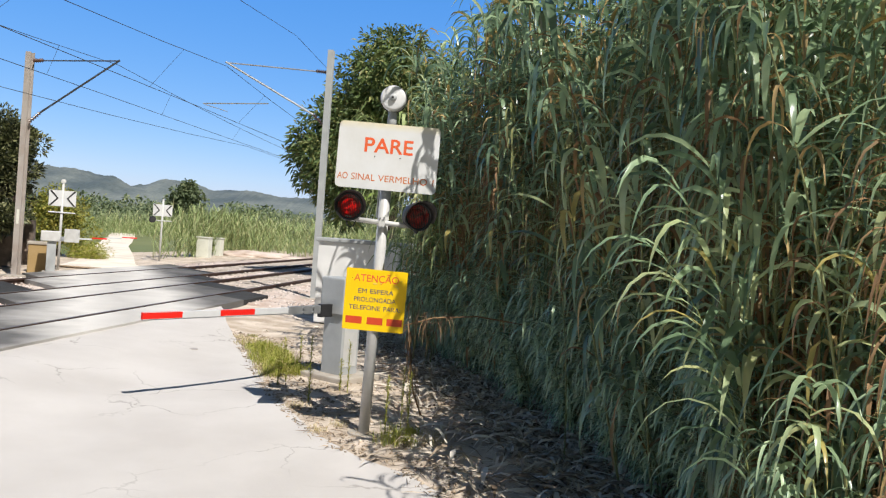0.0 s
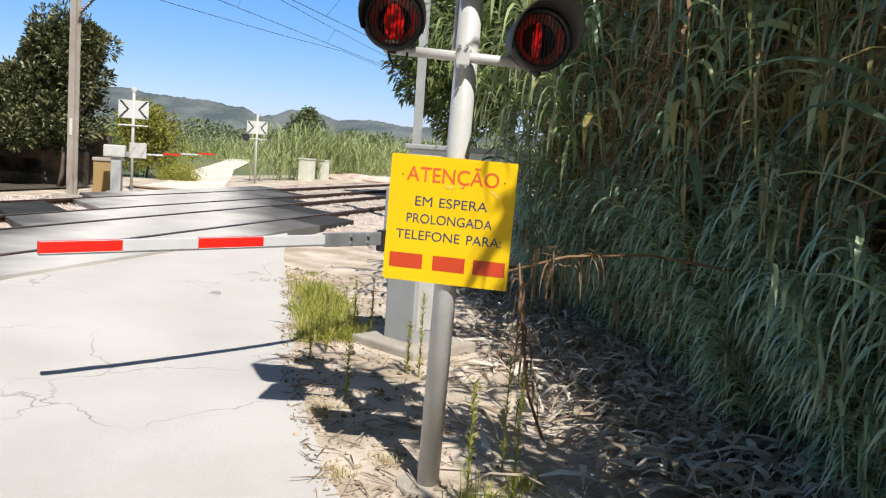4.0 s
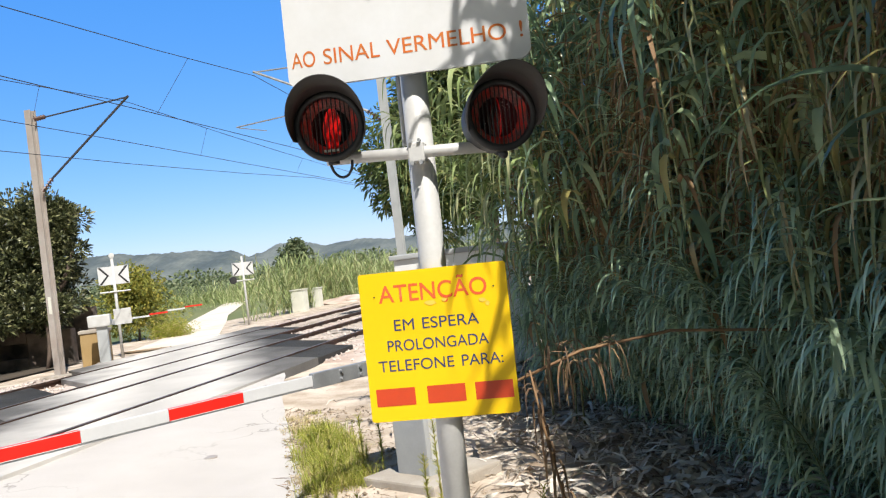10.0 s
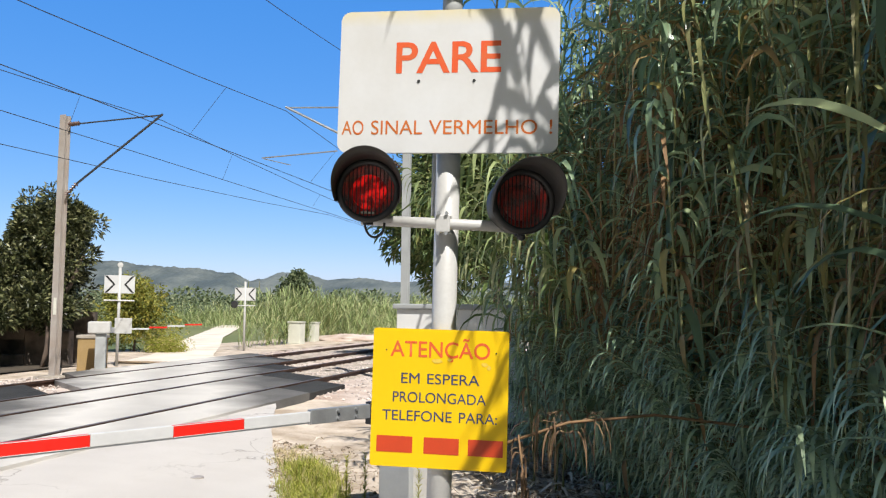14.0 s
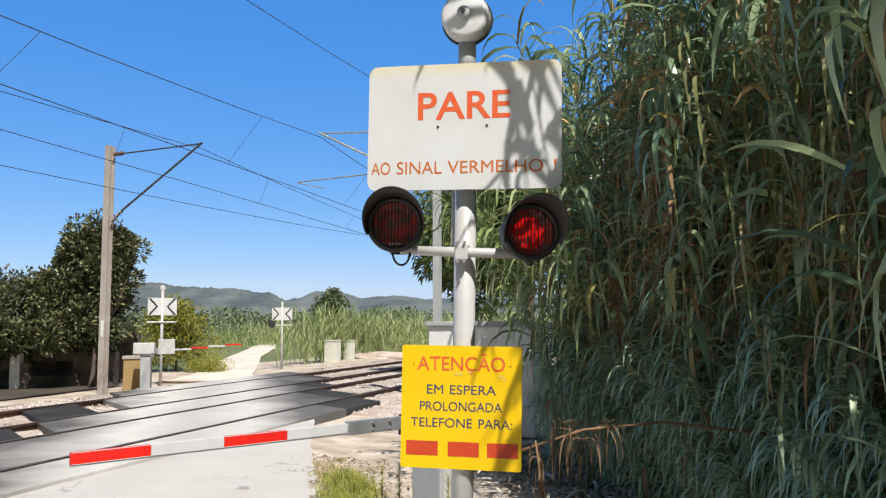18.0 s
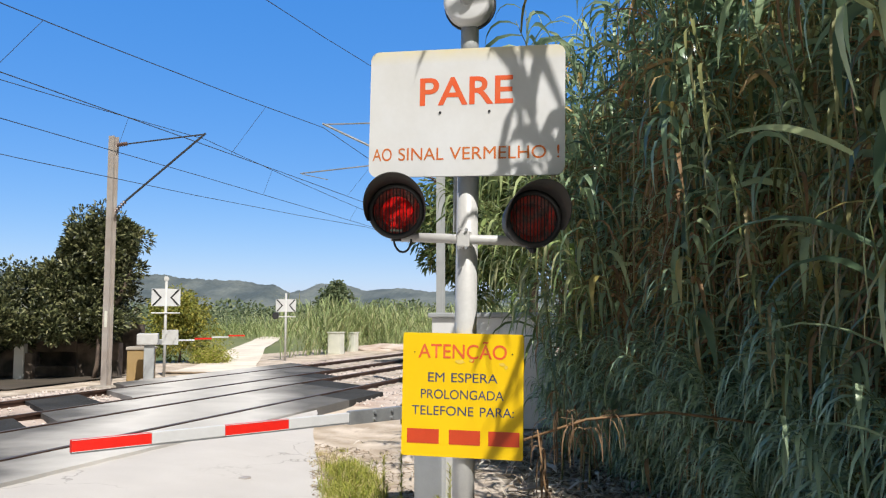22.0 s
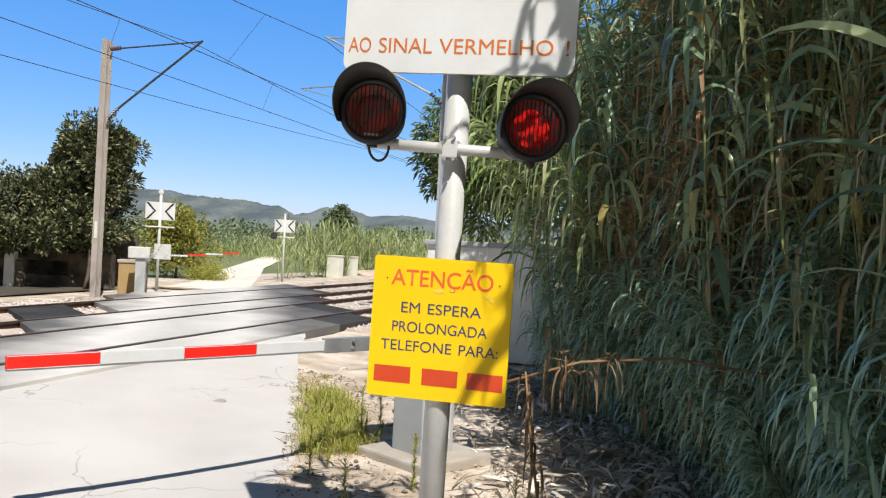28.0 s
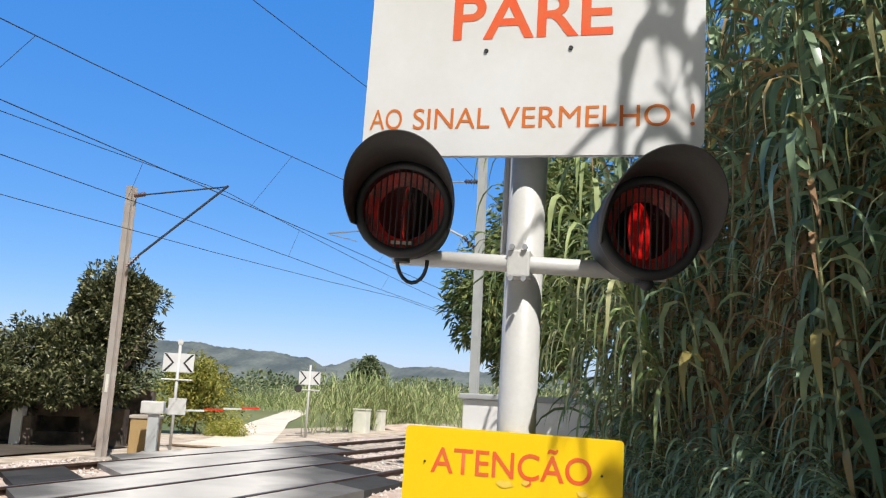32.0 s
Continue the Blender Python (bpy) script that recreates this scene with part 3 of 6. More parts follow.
tagged(part_of("ballast_bed", soup(vv, ff, "ballast_bed"), M["ballast"], None, "pale dusty ballast bed of two railway tracks", True), "", "ballast", "", "structure")

rnd = random.Random(4)
vv, ff = [], []
for k in range(5200):
    d, s = rnd.uniform(3.7, 12.2), rnd.choice((rnd.uniform(9.5, 26), rnd.uniform(9.5, 18), rnd.uniform(2, 12)))
    if 4.9 < d < 11.4 and 3 + (d - 5) * 1.5 < s < 10.6 + (d - 5) * 1.74:
        continue
    if d < 5.6 and s < 10.4:
        continue
    c, r, b = at_track(d, s, 0.205 - 0.03 * (d < 4.5) - 0.03 * (d > 11.8)), rnd.uniform(0.02, 0.05), len(vv)
    for v in ((1, 0, 0), (0, 1, 0), (-1, 0, 0), (0, -1, 0), (0, 0, 0.8), (0.2, 0.1, -0.8)):
        vv.append(tuple(c + Vector([q * r * rnd.uniform(0.6, 1.25) for q in v])))
    ff += [(b + i, b + (i + 1) % 4, b + 4) for i in range(4)] + [(b + (i + 1) % 4, b + i, b + 5) for i in range(4)]
tagged(part_of("ballast_stones", soup(vv, ff, "ballast_stones"), M["stone"], None, "loose pale crushed stone between the rails"), "", "stones", "", "stuff")

PROFILE = [(-0.07, 0), (0.07, 0), (0.07, 0.015), (0.012, 0.035), (0.012, 0.105), (0.035, 0.115), (0.035, 0.15), (-0.035, 0.15), (-0.035, 0.115), (-0.012, 0.105), (-0.012, 0.035), (-0.07, 0.015)]
for d in RAILS:
    bm = bmesh.new()
    ends = [[bm.verts.new(at_track(d + a, s, 0.165 + b)) for a, b in PROFILE] for s in (-120, 420)]
    n = len(PROFILE)
    top = []
    for i in range(n):
        f = bm.faces.new((ends[0][i], ends[0][(i + 1) % n], ends[1][(i + 1) % n], ends[1][i]))
        if i == 6:
            f.material_index = 1
    ob = part("rail", bm, M["rail"], None, "rusty steel rail with a worn shiny head")
    ob.data.materials.append(M["railtop"])
    tagged(ob, "", "rail", "running rails", "structure")

# sleepers show in the ballast beside the deck
sleeper_bm = box(-1.15, 1.15, -0.11, 0.11, 0, 0.1, 0.015)
sleeper_me = bpy.data.meshes.new("sleeper")
sleeper_bm.to_mesh(sleeper_me), sleeper_bm.free()
sleeper_me.materials.append(M["concrete"])
for centre, first in ((6.52, 13.6), (9.52, 18.2)):
    for k in range(40):
        p = at_track(centre, first + 0.6 * k, 0.115)
        ob = new("sleeper", sleeper_me)
        ob.matrix_basis = pose(p.x, p.y, p.z, 0, 0, 175.1)
        tagged(ob, "dusty concrete sleeper sunk in the ballast", "sleeper", "track sleepers")


def deck_material():
    """Dark asphalt panels with a pale band: dust where the wheels run, and sun glare put into the colour."""
    m = M["deck"]
    n, l = m.node_tree.nodes, m.node_tree.links
    p = n["Principled BSDF"]
    old = p.inputs["Base Color"].links[0].from_socket
    tc = n.new("ShaderNodeTexCoord")
    dot = n.new("ShaderNodeVectorMath")
    dot.operation = "DOT_PRODUCT"
    dot.inputs[1].default_value = (0.905, 0.425, 0)
    l.new(tc.outputs["Object"], dot.inputs[0])
    add, tex = n.new("ShaderNodeMath"), n.new("ShaderNodeTexNoise")
    tex.inputs["Scale"].default_value, tex.inputs["Detail"].default_value = 0.7, 5
    l.new(tc.outputs["Object"], tex.inputs["Vector"])
    add.operation = "MULTIPLY_ADD"
    add.inputs[1].default_value = 1.6
    l.new(tex.outputs[0], add.inputs[0]), l.new(dot.outputs["Value"], add.inputs[2])
    ramp = n.new("ShaderNodeValToRGB")
    mr = n.new("ShaderNodeMapRange")
    mr.inputs[1].default_value, mr.inputs[2].default_value = -4.5, 2.2
    l.new(add.outputs[0], mr.inputs[0]), l.new(mr.outputs[0], ramp.inputs[0])
    els = ramp.color_ramp.elements
    for pos, v in ((0.35, 0.55), (0.5, 1.0), (0.62, 0.8), (0.72, 1.0)):
        els.new(pos)
    for e, (pos, v) in zip(els, ((0.0, 0.0), (0.28, 0.05), (0.43, 1.0), (0.55, 0.7), (0.68, 0.95), (0.84, 0.0))):
        e.position, e.color = pos, (v, v, v, 1)
    mix = n.new("ShaderNodeMix")
    mix.data_type = "RGBA"
    l.new(ramp.outputs[0], mix.inputs[0])
    l.new(old, mix.inputs[6])
    mix.inputs[7].default_value = (0.60, 0.57, 0.53, 1)
    l.new(mix.outputs[2], p.inputs["Base Color"])
    return m


deck_material()
deck = thing("crossing_deck", (0, 0, 0), "grey asphalt level crossing deck between the rails", "crossing deck", kind="structure")
STRIPS = [(4.75, 5.635, 1.5, 10.2), (5.735, 7.305, 2.8, 12.3), (7.415, 8.565, 6.0, 14.9), (8.675, 10.365, 9.4, 18.2), (10.475, 11.5, 11.6, 20.6)]
for d0, d1, s0, s1 in STRIPS:
    bm = bmesh.new()
    slope0, slope1 = 0.8, 1.2
    corners = [(d0, s0), (d1, s0 + slope0 * (d1 - d0)), (d1, s1 + slope1 * (d1 - d0) * 0.6), (d0, s1)]
    f = bm.faces.new([bm.verts.new(at_track(d, s, 0.30)) for d, s in corners])
    out = bmesh.ops.extrude_face_region(bm, geom=[f])
    bmesh.ops.translate(bm, verts=[v for v in out["geom"] if isinstance(v, bmesh.types.BMVert)], vec=(0, 0, -0.14))
    part("panel", bm, M["deck"], deck)
for d0, d1, s0, s1 in ((5.75, 7.29, 12.3, 14.2), (7.43, 8.55, 14.9, 16.6), (8.69, 10.35, 18.2, 19.6), (4.75, 5.62, 10.2, 12.4), (8.69, 10.35, 7.2, 9.4), (7.43, 8.55, 3.9, 6.0)):
    bm = bmesh.new()
    f = bm.faces.new([bm.verts.new(at_track(d, s, 0.285 if s < 9 else 0.29)) for d, s in ((d0, s0), (d1, s0 + 0.8 * (d1 - d0)), (d1, s1 + 0.3 * (d1 - d0)), (d0, s1 - 0.5 * (d1 - d0)))])
    out = bmesh.ops.extrude_face_region(bm, geom=[f])
    bmesh.ops.translate(bm, verts=[v for v in out["geom"] if isinstance(v, bmesh.types.BMVert)], vec=(0, 0, -0.14))
    part("edge_panel", bm, M["rubber"], deck, "dark bituminous edge panel")

# white dusty track beyond the crossing
vv, ff = [], []
line = [(-10.3, 18.2, 1.7), (-12.1, 22.5, 1.1), (-14.7, 29, 1.1), (-19.2, 40, 0.95), (-26, 58, 1.1), (-34, 78, 1.2)]
for k in range(61):
    y = 18.2 + (78 - 18.2) * (k / 60) ** 1.6
    x, half = (float(np.interp(y, [q[1] for q in line], [q[i] for q in line])) for i in (0, 2))
    for u in (-1, -0.5, 0, 0.5, 1):
        px = x + u * half * (1 + 0.08 * noise.noise((y * 0.12, u, 7)))
        vv.append((px, y, land(px, y) + 0.03 + 0.06 * (k == 0) + 0.015 * noise.noise((px * 0.5, y * 0.5, 1)) * (abs(u) < 1)))
for j in range(60):
    for i in range(4):
        a = j * 5 + i
        ff.append((a, a + 1, a + 6, a + 5))
tagged(part_of("dirt_track", soup(vv, ff, "dirt_track"), M["path"], None, "white dusty farm track leading away across the fields", True), "", "track", "", "structure")

# ---- signal post with its plates, lamps and bell ----
PX, PY = 0.095, 0.075
post = thing("signal_post", (PX, PY, 0.06), "light grey steel signal post with two plates and red lamps", "crossing signal")
post.matrix_basis = pose(PX - 0.024, PY, 0.06, 0, 1.0, 0)  # it leans a little
part("pole", rod((0, 0, -0.1), (0, 0, 3.02), 0.055, seg=32), M["pole"], post, "", True)
part("cap_collar", rod((0, 0, 3.0), (0, 0, 3.2), 0.046, seg=24), M["grey"], post, "dark grey upper tube", True)
part("footing", rod((0, 0, -0.2), (0, 0, 0.015), 0.2, 0.16, 12), M["concrete"], post, "rough concrete footing")

SW, SH, SX, SZ = 0.985, 0.645, 0.0, 2.79 - 0.06
sign = part("stop_plate", plate(SW, SH, 0.022, 0.045), M["face"], post, "white enamelled plate with red lettering")
sign.matrix_basis = pose(SX, -0.105, SZ)
words("pare_lettering", "PARE", -0.233, 0.036, 0.472, 0.142, -0.0013, M["redtext"], sign, thick=3.8)
for text, x, wide in (("AO", -0.473, 0.1), ("SINAL", -0.338, 0.232), ("VERMELHO", -0.076, 0.478), ("!", 0.455, 0.012)):
    words("lettering", text, x, -0.241, wide, 0.064, -0.0013, M["rust"], sign, thick=0.28)
for x in (-0.128, 0.121):
    part("bolt", turned([(0, -0.004), (0.006, -0.004), (0.007, 0)], 10), M["black"], sign).location = (x, -0.001, -0.001)
for z in (-0.2, 0.18):
    part("bracket", box(-0.35, 0.35, 0.02, 0.05, z - 0.02, z + 0.02, 0.004), M["galv"], sign)
    part("clamp_band", rod((0, 0.105, z - 0.02), (0, 0.105, z + 0.02), 0.06, seg=24), M["galv"], sign, "", True)

notice = part("notice_plate", plate(0.6, 0.6, 0.018, 0.012), M["yellow"], post, "yellow notice plate with red and blue lettering")
notice.matrix_basis = pose(0, -0.075, 1.39 - 0.06)
words("heading", "ATEN\u00c7\u00c3O", -0.222, 0.178, 0.44, 0.072, -0.0013, M["redtext"], notice, thick=1.5)
for text, x, z, wide in (("EM", -0.17, 0.062, 0.082), ("ESPERA", -0.054, 0.062, 0.229), ("PROLONGADA", -0.205, -0.02, 0.41), ("TELEFONE", -0.25, -0.1, 0.308), ("PARA:", 0.09, -0.1, 0.165)):
    words("lettering", text, x, z, wide, 0.045, -0.0013, M["blue"], notice, thick=0.28)
for x0, x1 in ((-0.272, -0.112), (-0.062, 0.092), (0.132, 0.283)):
    part("number_bar", box(x0, x1, -0.0015, -0.0003, -0.238, -0.168), M["redtext2"], notice, "dark red bar")
for x in (-0.24, 0.245):
    part("bolt", turned([(0, -0.003), (0.0028, -0.003), (0.0035, 0)], 10), M["black"], notice).location = (x, -0.001, 0.205)

for x, z, w, h in ((-0.015, 0.163, 0.036, 0.014), (0.045, 0.17, 0.014, 0.01), (0.195, 0.155, 0.024, 0.011), (0.215, 0.14, 0.01, 0.014)):
    bm = bmesh.new()
    bm.faces.new([bm.verts.new((x + w * math.cos(a) * (0.7 + 0.5 * noise.noise((a, x * 30, 1))), -0.0019, z + h * math.sin(a) * (0.7 + 0.5 * noise.noise((a, z * 30, 4))))) for a in [2 * math.pi * k / 14 for k in range(14)]])
    part("scuff", bm, M["scuff"], notice, "pale worn patch where the paint has gone")

LZ = 2.155 - 0.06
part("crossbar", rod((-0.37, -0.085, LZ + 0.013), (0.40, -0.085, LZ - 0.015), 0.024, seg=20), M["pole"], post, "", True)
part("bar_clamp", box(-0.032, 0.032, -0.115, -0.035, LZ - 0.04, LZ + 0.037, 0.006), M["pole"], post)
for x in (-0.018, 0.018):
    for z in (-0.046, 0.043):
        part("clamp_bolt", turned([(0, -0.012), (0.008, -0.012), (0.008, 0.0)], 8), M["galv"], post).location = (x, -0.115, LZ + z)
part("conduit", rod((-0.066, 0.02, 2.14), (-0.066, 0.02, 2.46), 0.011, seg=10), M["pole"], post)

bell = part("bell", turned([(0, -0.05), (0.10, -0.05), (0.118, -0.042), (0.125, -0.02), (0.125, 0.045), (0.118, 0.06), (0.06, 0.075), (0, 0.075)], 40), M["white"], post, "round white warning bell", True)
bell.matrix_basis = pose(0, -0.06, 3.37 - 0.06)
part("rim", turned([(0.122, 0.046), (0.134, 0.046), (0.134, 0.066), (0.118, 0.066)], 40), M["black"], bell)
part("hub", turned([(0, -0.085), (0.026, -0.085), (0.034, -0.075), (0.036, -0.05)], 20), M["grey"], bell, "", True)
part("nut", turned([(0, -0.098), (0.012, -0.098), (0.012, -0.084)], 6), M["black"], bell)


def lamp(x, turn, z):
    """A round signal lamp: drum, hood, lens, guard bars, cable loop, and a turning reflector that is lit on one side."""
    head = thing("signal_lamp", (0, 0, 0), "", "")
    for key in ("category",):
        if key in head:
            del head[key]
    head.parent = post
    head.matrix_basis = pose(x, -0.19, z - 0.06, 0, 0, turn) @ Matrix.Scale(0.955, 4)
    part("drum", turned([(0.128, -0.03), (0.137, -0.03), (0.137, 0.01), (0.13, 0.15), (0.10, 0.19), (0, 0.20), (0, 0.19), (0.095, 0.18), (0.12, 0.14), (0.128, 0.0), (0.128, -0.03)], 44), M["black"], head, "black lamp drum", True)
    part("bezel", turned([(0.118, -0.034), (0.141, -0.034), (0.146, -0.02), (0.142, 0.0), (0.128, 0.0), (0.118, -0.02), (0.118, -0.034)], 44), M["black"], head, "", True)
    bm = bmesh.new()
    ring = []
    for k in range(41):
        a = radians(-112 + 224 * k / 40)
        reach = 0.05 + 0.235 * max(0.0, math.cos(a * 0.78)) ** 0.8
        ring.append([(math.sin(a) * r, y, math.cos(a) * r) for r, y in ((0.144, -0.01), (0.156, -reach), (0.152, -reach), (0.140, -0.01))])
    rows = [[bm.verts.new(p) for p in r] for r in ring]
    for a, b in zip(rows, rows[1:]):
        for i in range(4):
            bm.faces.new((a[i], a[(i + 1) % 4], b[(i + 1) % 4], b[i]))
    bm.faces.new(rows[0]), bm.faces.new(rows[-1][::-1])
    part("hood", bm, M["hood"], head, "dusty black sun hood", True)
    ob = part("lens", turned([(0, -0.022), (0.05, -0.02), (0.09, -0.014), (0.119, -0.004)], 40), M["lens"], head, "smoked ribbed lens", True)
    ob.visible_shadow = False
    for k in range(13):
        gx = -0.105 + 0.0175 * k
        h = math.sqrt(0.12**2 - gx**2)
        part("guard_bar", rod((gx, -0.031, -h), (gx, -0.031, h), 0.0028, seg=6), M["black"], head)
    part("stem", rod((0, 0.03, -0.15), (0, 0.03, -0.12), 0.024, seg=14), M["black"], head)
    loop = [(0.05 - 0.045 * math.cos(a) - 0.02, 0.03 + 0.03 * math.sin(a), -0.14 - 0.065 * math.sin(a)) for a in [math.pi * k / 10 for k in range(11)]]
    if x < 0:
        part("reflector_strip", box(-0.03, 0.03, -0.027, -0.024, -0.106, -0.096), M["concrete"], head, "pale strip under the lens")
        part("cable_loop", tube(loop, 0.006, 8), M["black"], head, "", True)
    else:
        part("drain_knob", turned([(0, -0.02), (0.016, -0.016), (0.02, 0.0), (0.012, 0.014), (0, 0.014)], 12), M["black"], head, "", True).location = (0.0, 0.0, -0.152)
    core = part("reflector", turned([(0, -0.012), (0.03, -0.012), (0.06, -0.008), (0.087, -0.002), (0.089, 0.0)], 36), M["lit"], head, "red lamp reflector that lights in turn")
    core.location = (0, 0.072, 0)
    part("lens_ring", turned([(0.081, 0.03), (0.09, 0.018), (0.104, 0.01), (0.119, 0.006)], 40), M["unlit"], head, "dull red ribbed ring round the reflector", True)
    back = turned([(0.089, 0.001), (0.087, 0.004), (0.06, 0.01), (0, 0.012)], 36)
    part("reflector_back", back, M["unlit"], core, "dull unlit side")
    return core


core_a = lamp(-0.318, 10, 2.282)
core_b = lamp(0.348, 17, 2.24)

# ---- barrier ----
ARM = Vector((-0.564, -0.826, 0)).normalized()
PIVOT = Vector((-0.80, 2.71, 1.005))
barrier = thing("barrier", (PIVOT.x, PIVOT.y, 0.0), "lowered red and white barrier arm on a grey machine post", "barrier", turn=math.degrees(math.atan2(ARM.y, ARM.x)))
part("plinth", box(-0.70, 0.05, -0.34, 0.42, -0.1, 0.15, 0.02), M["concrete"], barrier, "cracked concrete plinth")
part("side_panel", box(-0.44, -0.18, 0.2, 0.206, 0.25, 0.85, 0.003), M["pole"], barrier, "paler thin panel on one face of the column")
part("column", box(-0.48, -0.14, -0.14, 0.2, 0.14, 1.0, 0.012), M["grey"], barrier, "grey painted steel column")
part("head_box", box(-0.56, -0.10, -0.19, 0.22, 0.93, 1.42, 0.02), M["grey"], barrier, "grey machine housing")
part("arm_hub", box(-0.12, 0.10, -0.045, 0.03, 0.90, 1.07, 0.01), M["black"], barrier)
part("arm_sleeve", box(0.08, 0.66, -0.036, 0.012, 0.95, 1.055, 0.006), M["galv"], barrier, "galvanised steel sleeve with bolts")
for x in (0.24, 0.415):
    for z in (0.975, 1.03):
        part("sleeve_bolt", turned([(0, 0), (0.012, 0), (0.014, 0.012), (0.012, 0.02), (0, 0.02)], 8), M["galv"], barrier).location = (x, 0.012, z)
barrier_arm = [(0.66, 1.21, "barw"), (1.21, 1.72, "redpaint"), (1.72, 2.24, "barw"), (2.24, 2.74, "redpaint")]
for a, b, m in barrier_arm:
    part("arm_section" if m == "barw" else "red_section", box(a + 0.001, b - 0.001, -0.028, 0.006, 0.968, 1.043, 0.005), M[m], barrier, "red reflective stripe" if m == "redpaint" else "")
part("arm_edge", box(0.3, 2.735, -0.026, 0.004, 0.959, 0.967), M["galv"], barrier)

for a, b, m in barrier_arm:
    if m == "redpaint":
        for z in (0.9685, 1.0385):
            part("pale_border", box(a + 0.002, b - 0.002, 0.0055, 0.0075, z, z + 0.004), M["barw"], barrier)

# a round iron cover in the road
cover = thing("manhole_cover", (-2.97, 4.22, 0), "small dark iron cover set in the road", "manhole cover")
cover.location.z = land(-2.95, 4.32) + 0.014 + 0.095 * smooth(2.6, 4.9, ACROSS.x * -2.95 + ACROSS.y * 4.32)
part("lid", rod((0, 0, -0.02), (0, 0, 0.005), 0.075, seg=24), M["mast"], cover)


# ---- overhead line ----
def mast(p, top, label, paint="mast"):
    ob = thing("catenary_mast", p, label, "catenary mast", "overhead line masts", turn=-4.9)
    w, t = 0.09, 0.014
    for y in (-w, w - t):
        part("flange", box(-0.075, 0.075, y, y + t, -0.2, top), M[paint], ob)
    part("web", box(-0.008, 0.008, -w + t, w - t, -0.2, top), M[paint], ob)
    part("base_block", box(-0.3, 0.3, -0.3, 0.3, -0.3, 0.03, 0.03), M["concrete"], ob)
    return ob


def insulator(a, b, ob):
    a, b = Vector(a), Vector(b)
    bm = rod(a, b, 0.02, seg=8)
    for k in range(5):
        c = a.lerp(b, (k + 0.5) / 5)
        rod(c - (b - a).normalized() * 0.014, c + (b - a).normalized() * 0.014, 0.055, 0.03, 10, bm)
    part("insulator", bm, M["brown"], ob, "brown ribbed insulator")


ML, MR = at_track(11.58, 12.26, 0.22), at_track(4.0, 13.5, 0.17)
far_mast = mast(tuple(ML), 5.78, "weathered brown steel overhead line mast beside the far track")
part("number_plate", box(-0.02, 0.05, -0.098, -0.091, 1.35, 1.72), M["cream"], far_mast, "small faded white plate")
near_mast = mast(tuple(MR), 6.55, "weathered grey steel overhead line mast beside the near track", "grey")
# cantilevers, in the mast's own space: +x is across the track towards the camera side
for ob, side, apex, reach, reg, low in ((far_mast, 1, 5.70, 2.38, 5.15, 3.95), (near_mast, -1, 6.1, 2.8, 4.94, 4.55)):
    x = side * reach
    part("top_stay", rod((side * 0.35, 0, apex - 0.12), (x, 0, apex - 0.02), 0.018, seg=8), M["wire" if side > 0 else "galv"], ob)
    insulator((side * 0.1, 0, apex - 0.13), (side * 0.38, 0, apex - 0.11), ob)
    part("strut", rod((side * 0.35, 0, low + 0.28), (x + side * 0.05, 0, apex), 0.026, seg=8), M["wire" if side > 0 else "galv"], ob)
    insulator((side * 0.1, 0, low + 0.05), (side * 0.38, 0, low + 0.3), ob)
    if side < 0:
        part("registration_arm", rod((side * 1.6, 0, reg + 0.12), (side * 3.4, 0, reg + 0.02), 0.016, seg=8), M["galv"], ob)
        part("steady_arm", rod((side * 3.35, 0, reg), (side * 2.7, 0, reg - 0.16), 0.01, seg=6), M["galv"], ob)


def wire(name, pts, r, label):
    """A sagging wire through support points; each span hangs a little."""
    line = []
    for (a, sag), (b, _) in zip(pts, pts[1:]):
        for k in range(12):
            u = k / 12
            p = Vector(a).lerp(Vector(b), u)
            p.z -= sag * 4 * u * (1 - u)
            line.append(p)
    line.append(Vector(pts[-1][0]))
    tagged(part(name, tube(line, r, 5), M["wire"], None, label), "", "wire", "overhead wires")


SPAN = 46.0
LINES = ((6.7, 13.2, 6.1, 7.45, 5.02, 0.85), (9.25, 12.4, 5.82, 9.5, 5.03, 0.6))
for d, s0, z, dc, zc, sag in LINES:
    wire("catenary_wire", [(at_track(d, s0 + SPAN * k, z), sag) for k in range(-2, 6)], 0.0075, "sagging dark bearer wire over the railway track")
    wire("contact_wire", [(at_track(dc, s0 + SPAN * k, zc), 0.03) for k in range(-2, 6)], 0.008, "taut dark contact wire over the railway track")
    for k in range(-9, 14):
        s = s0 + 3.2 + k * 5.9
        u = ((s - s0) % SPAN) / SPAN
        top = at_track(d, s, z - sag * 4 * u * (1 - u))
        if top.z - zc > 0.1:
            bm = rod(at_track(dc, s, zc), top, 0.004, seg=5)
            tagged(part("dropper", bm, M["wire"], None, "thin dark wire hanger between two overhead wires"), "", "wire", "droppers")
wire("feeder_wire", [(at_track(9.5, -40, 5.6), 0.9), (at_track(9.5, 23, 4.95), 0.25), (at_track(9.5, 80, 5.6), 0.2)], 0.007, "thin slack feeder wire along the railway")
wire("feeder_wire", [(at_track(4.9, -33, 7.5), 1.0), (at_track(4.9, 13.2, 7.0), 0.7), (at_track(4.9, 59, 7.5), 0.5)], 0.0065, "thin slack feeder wire along the railway")


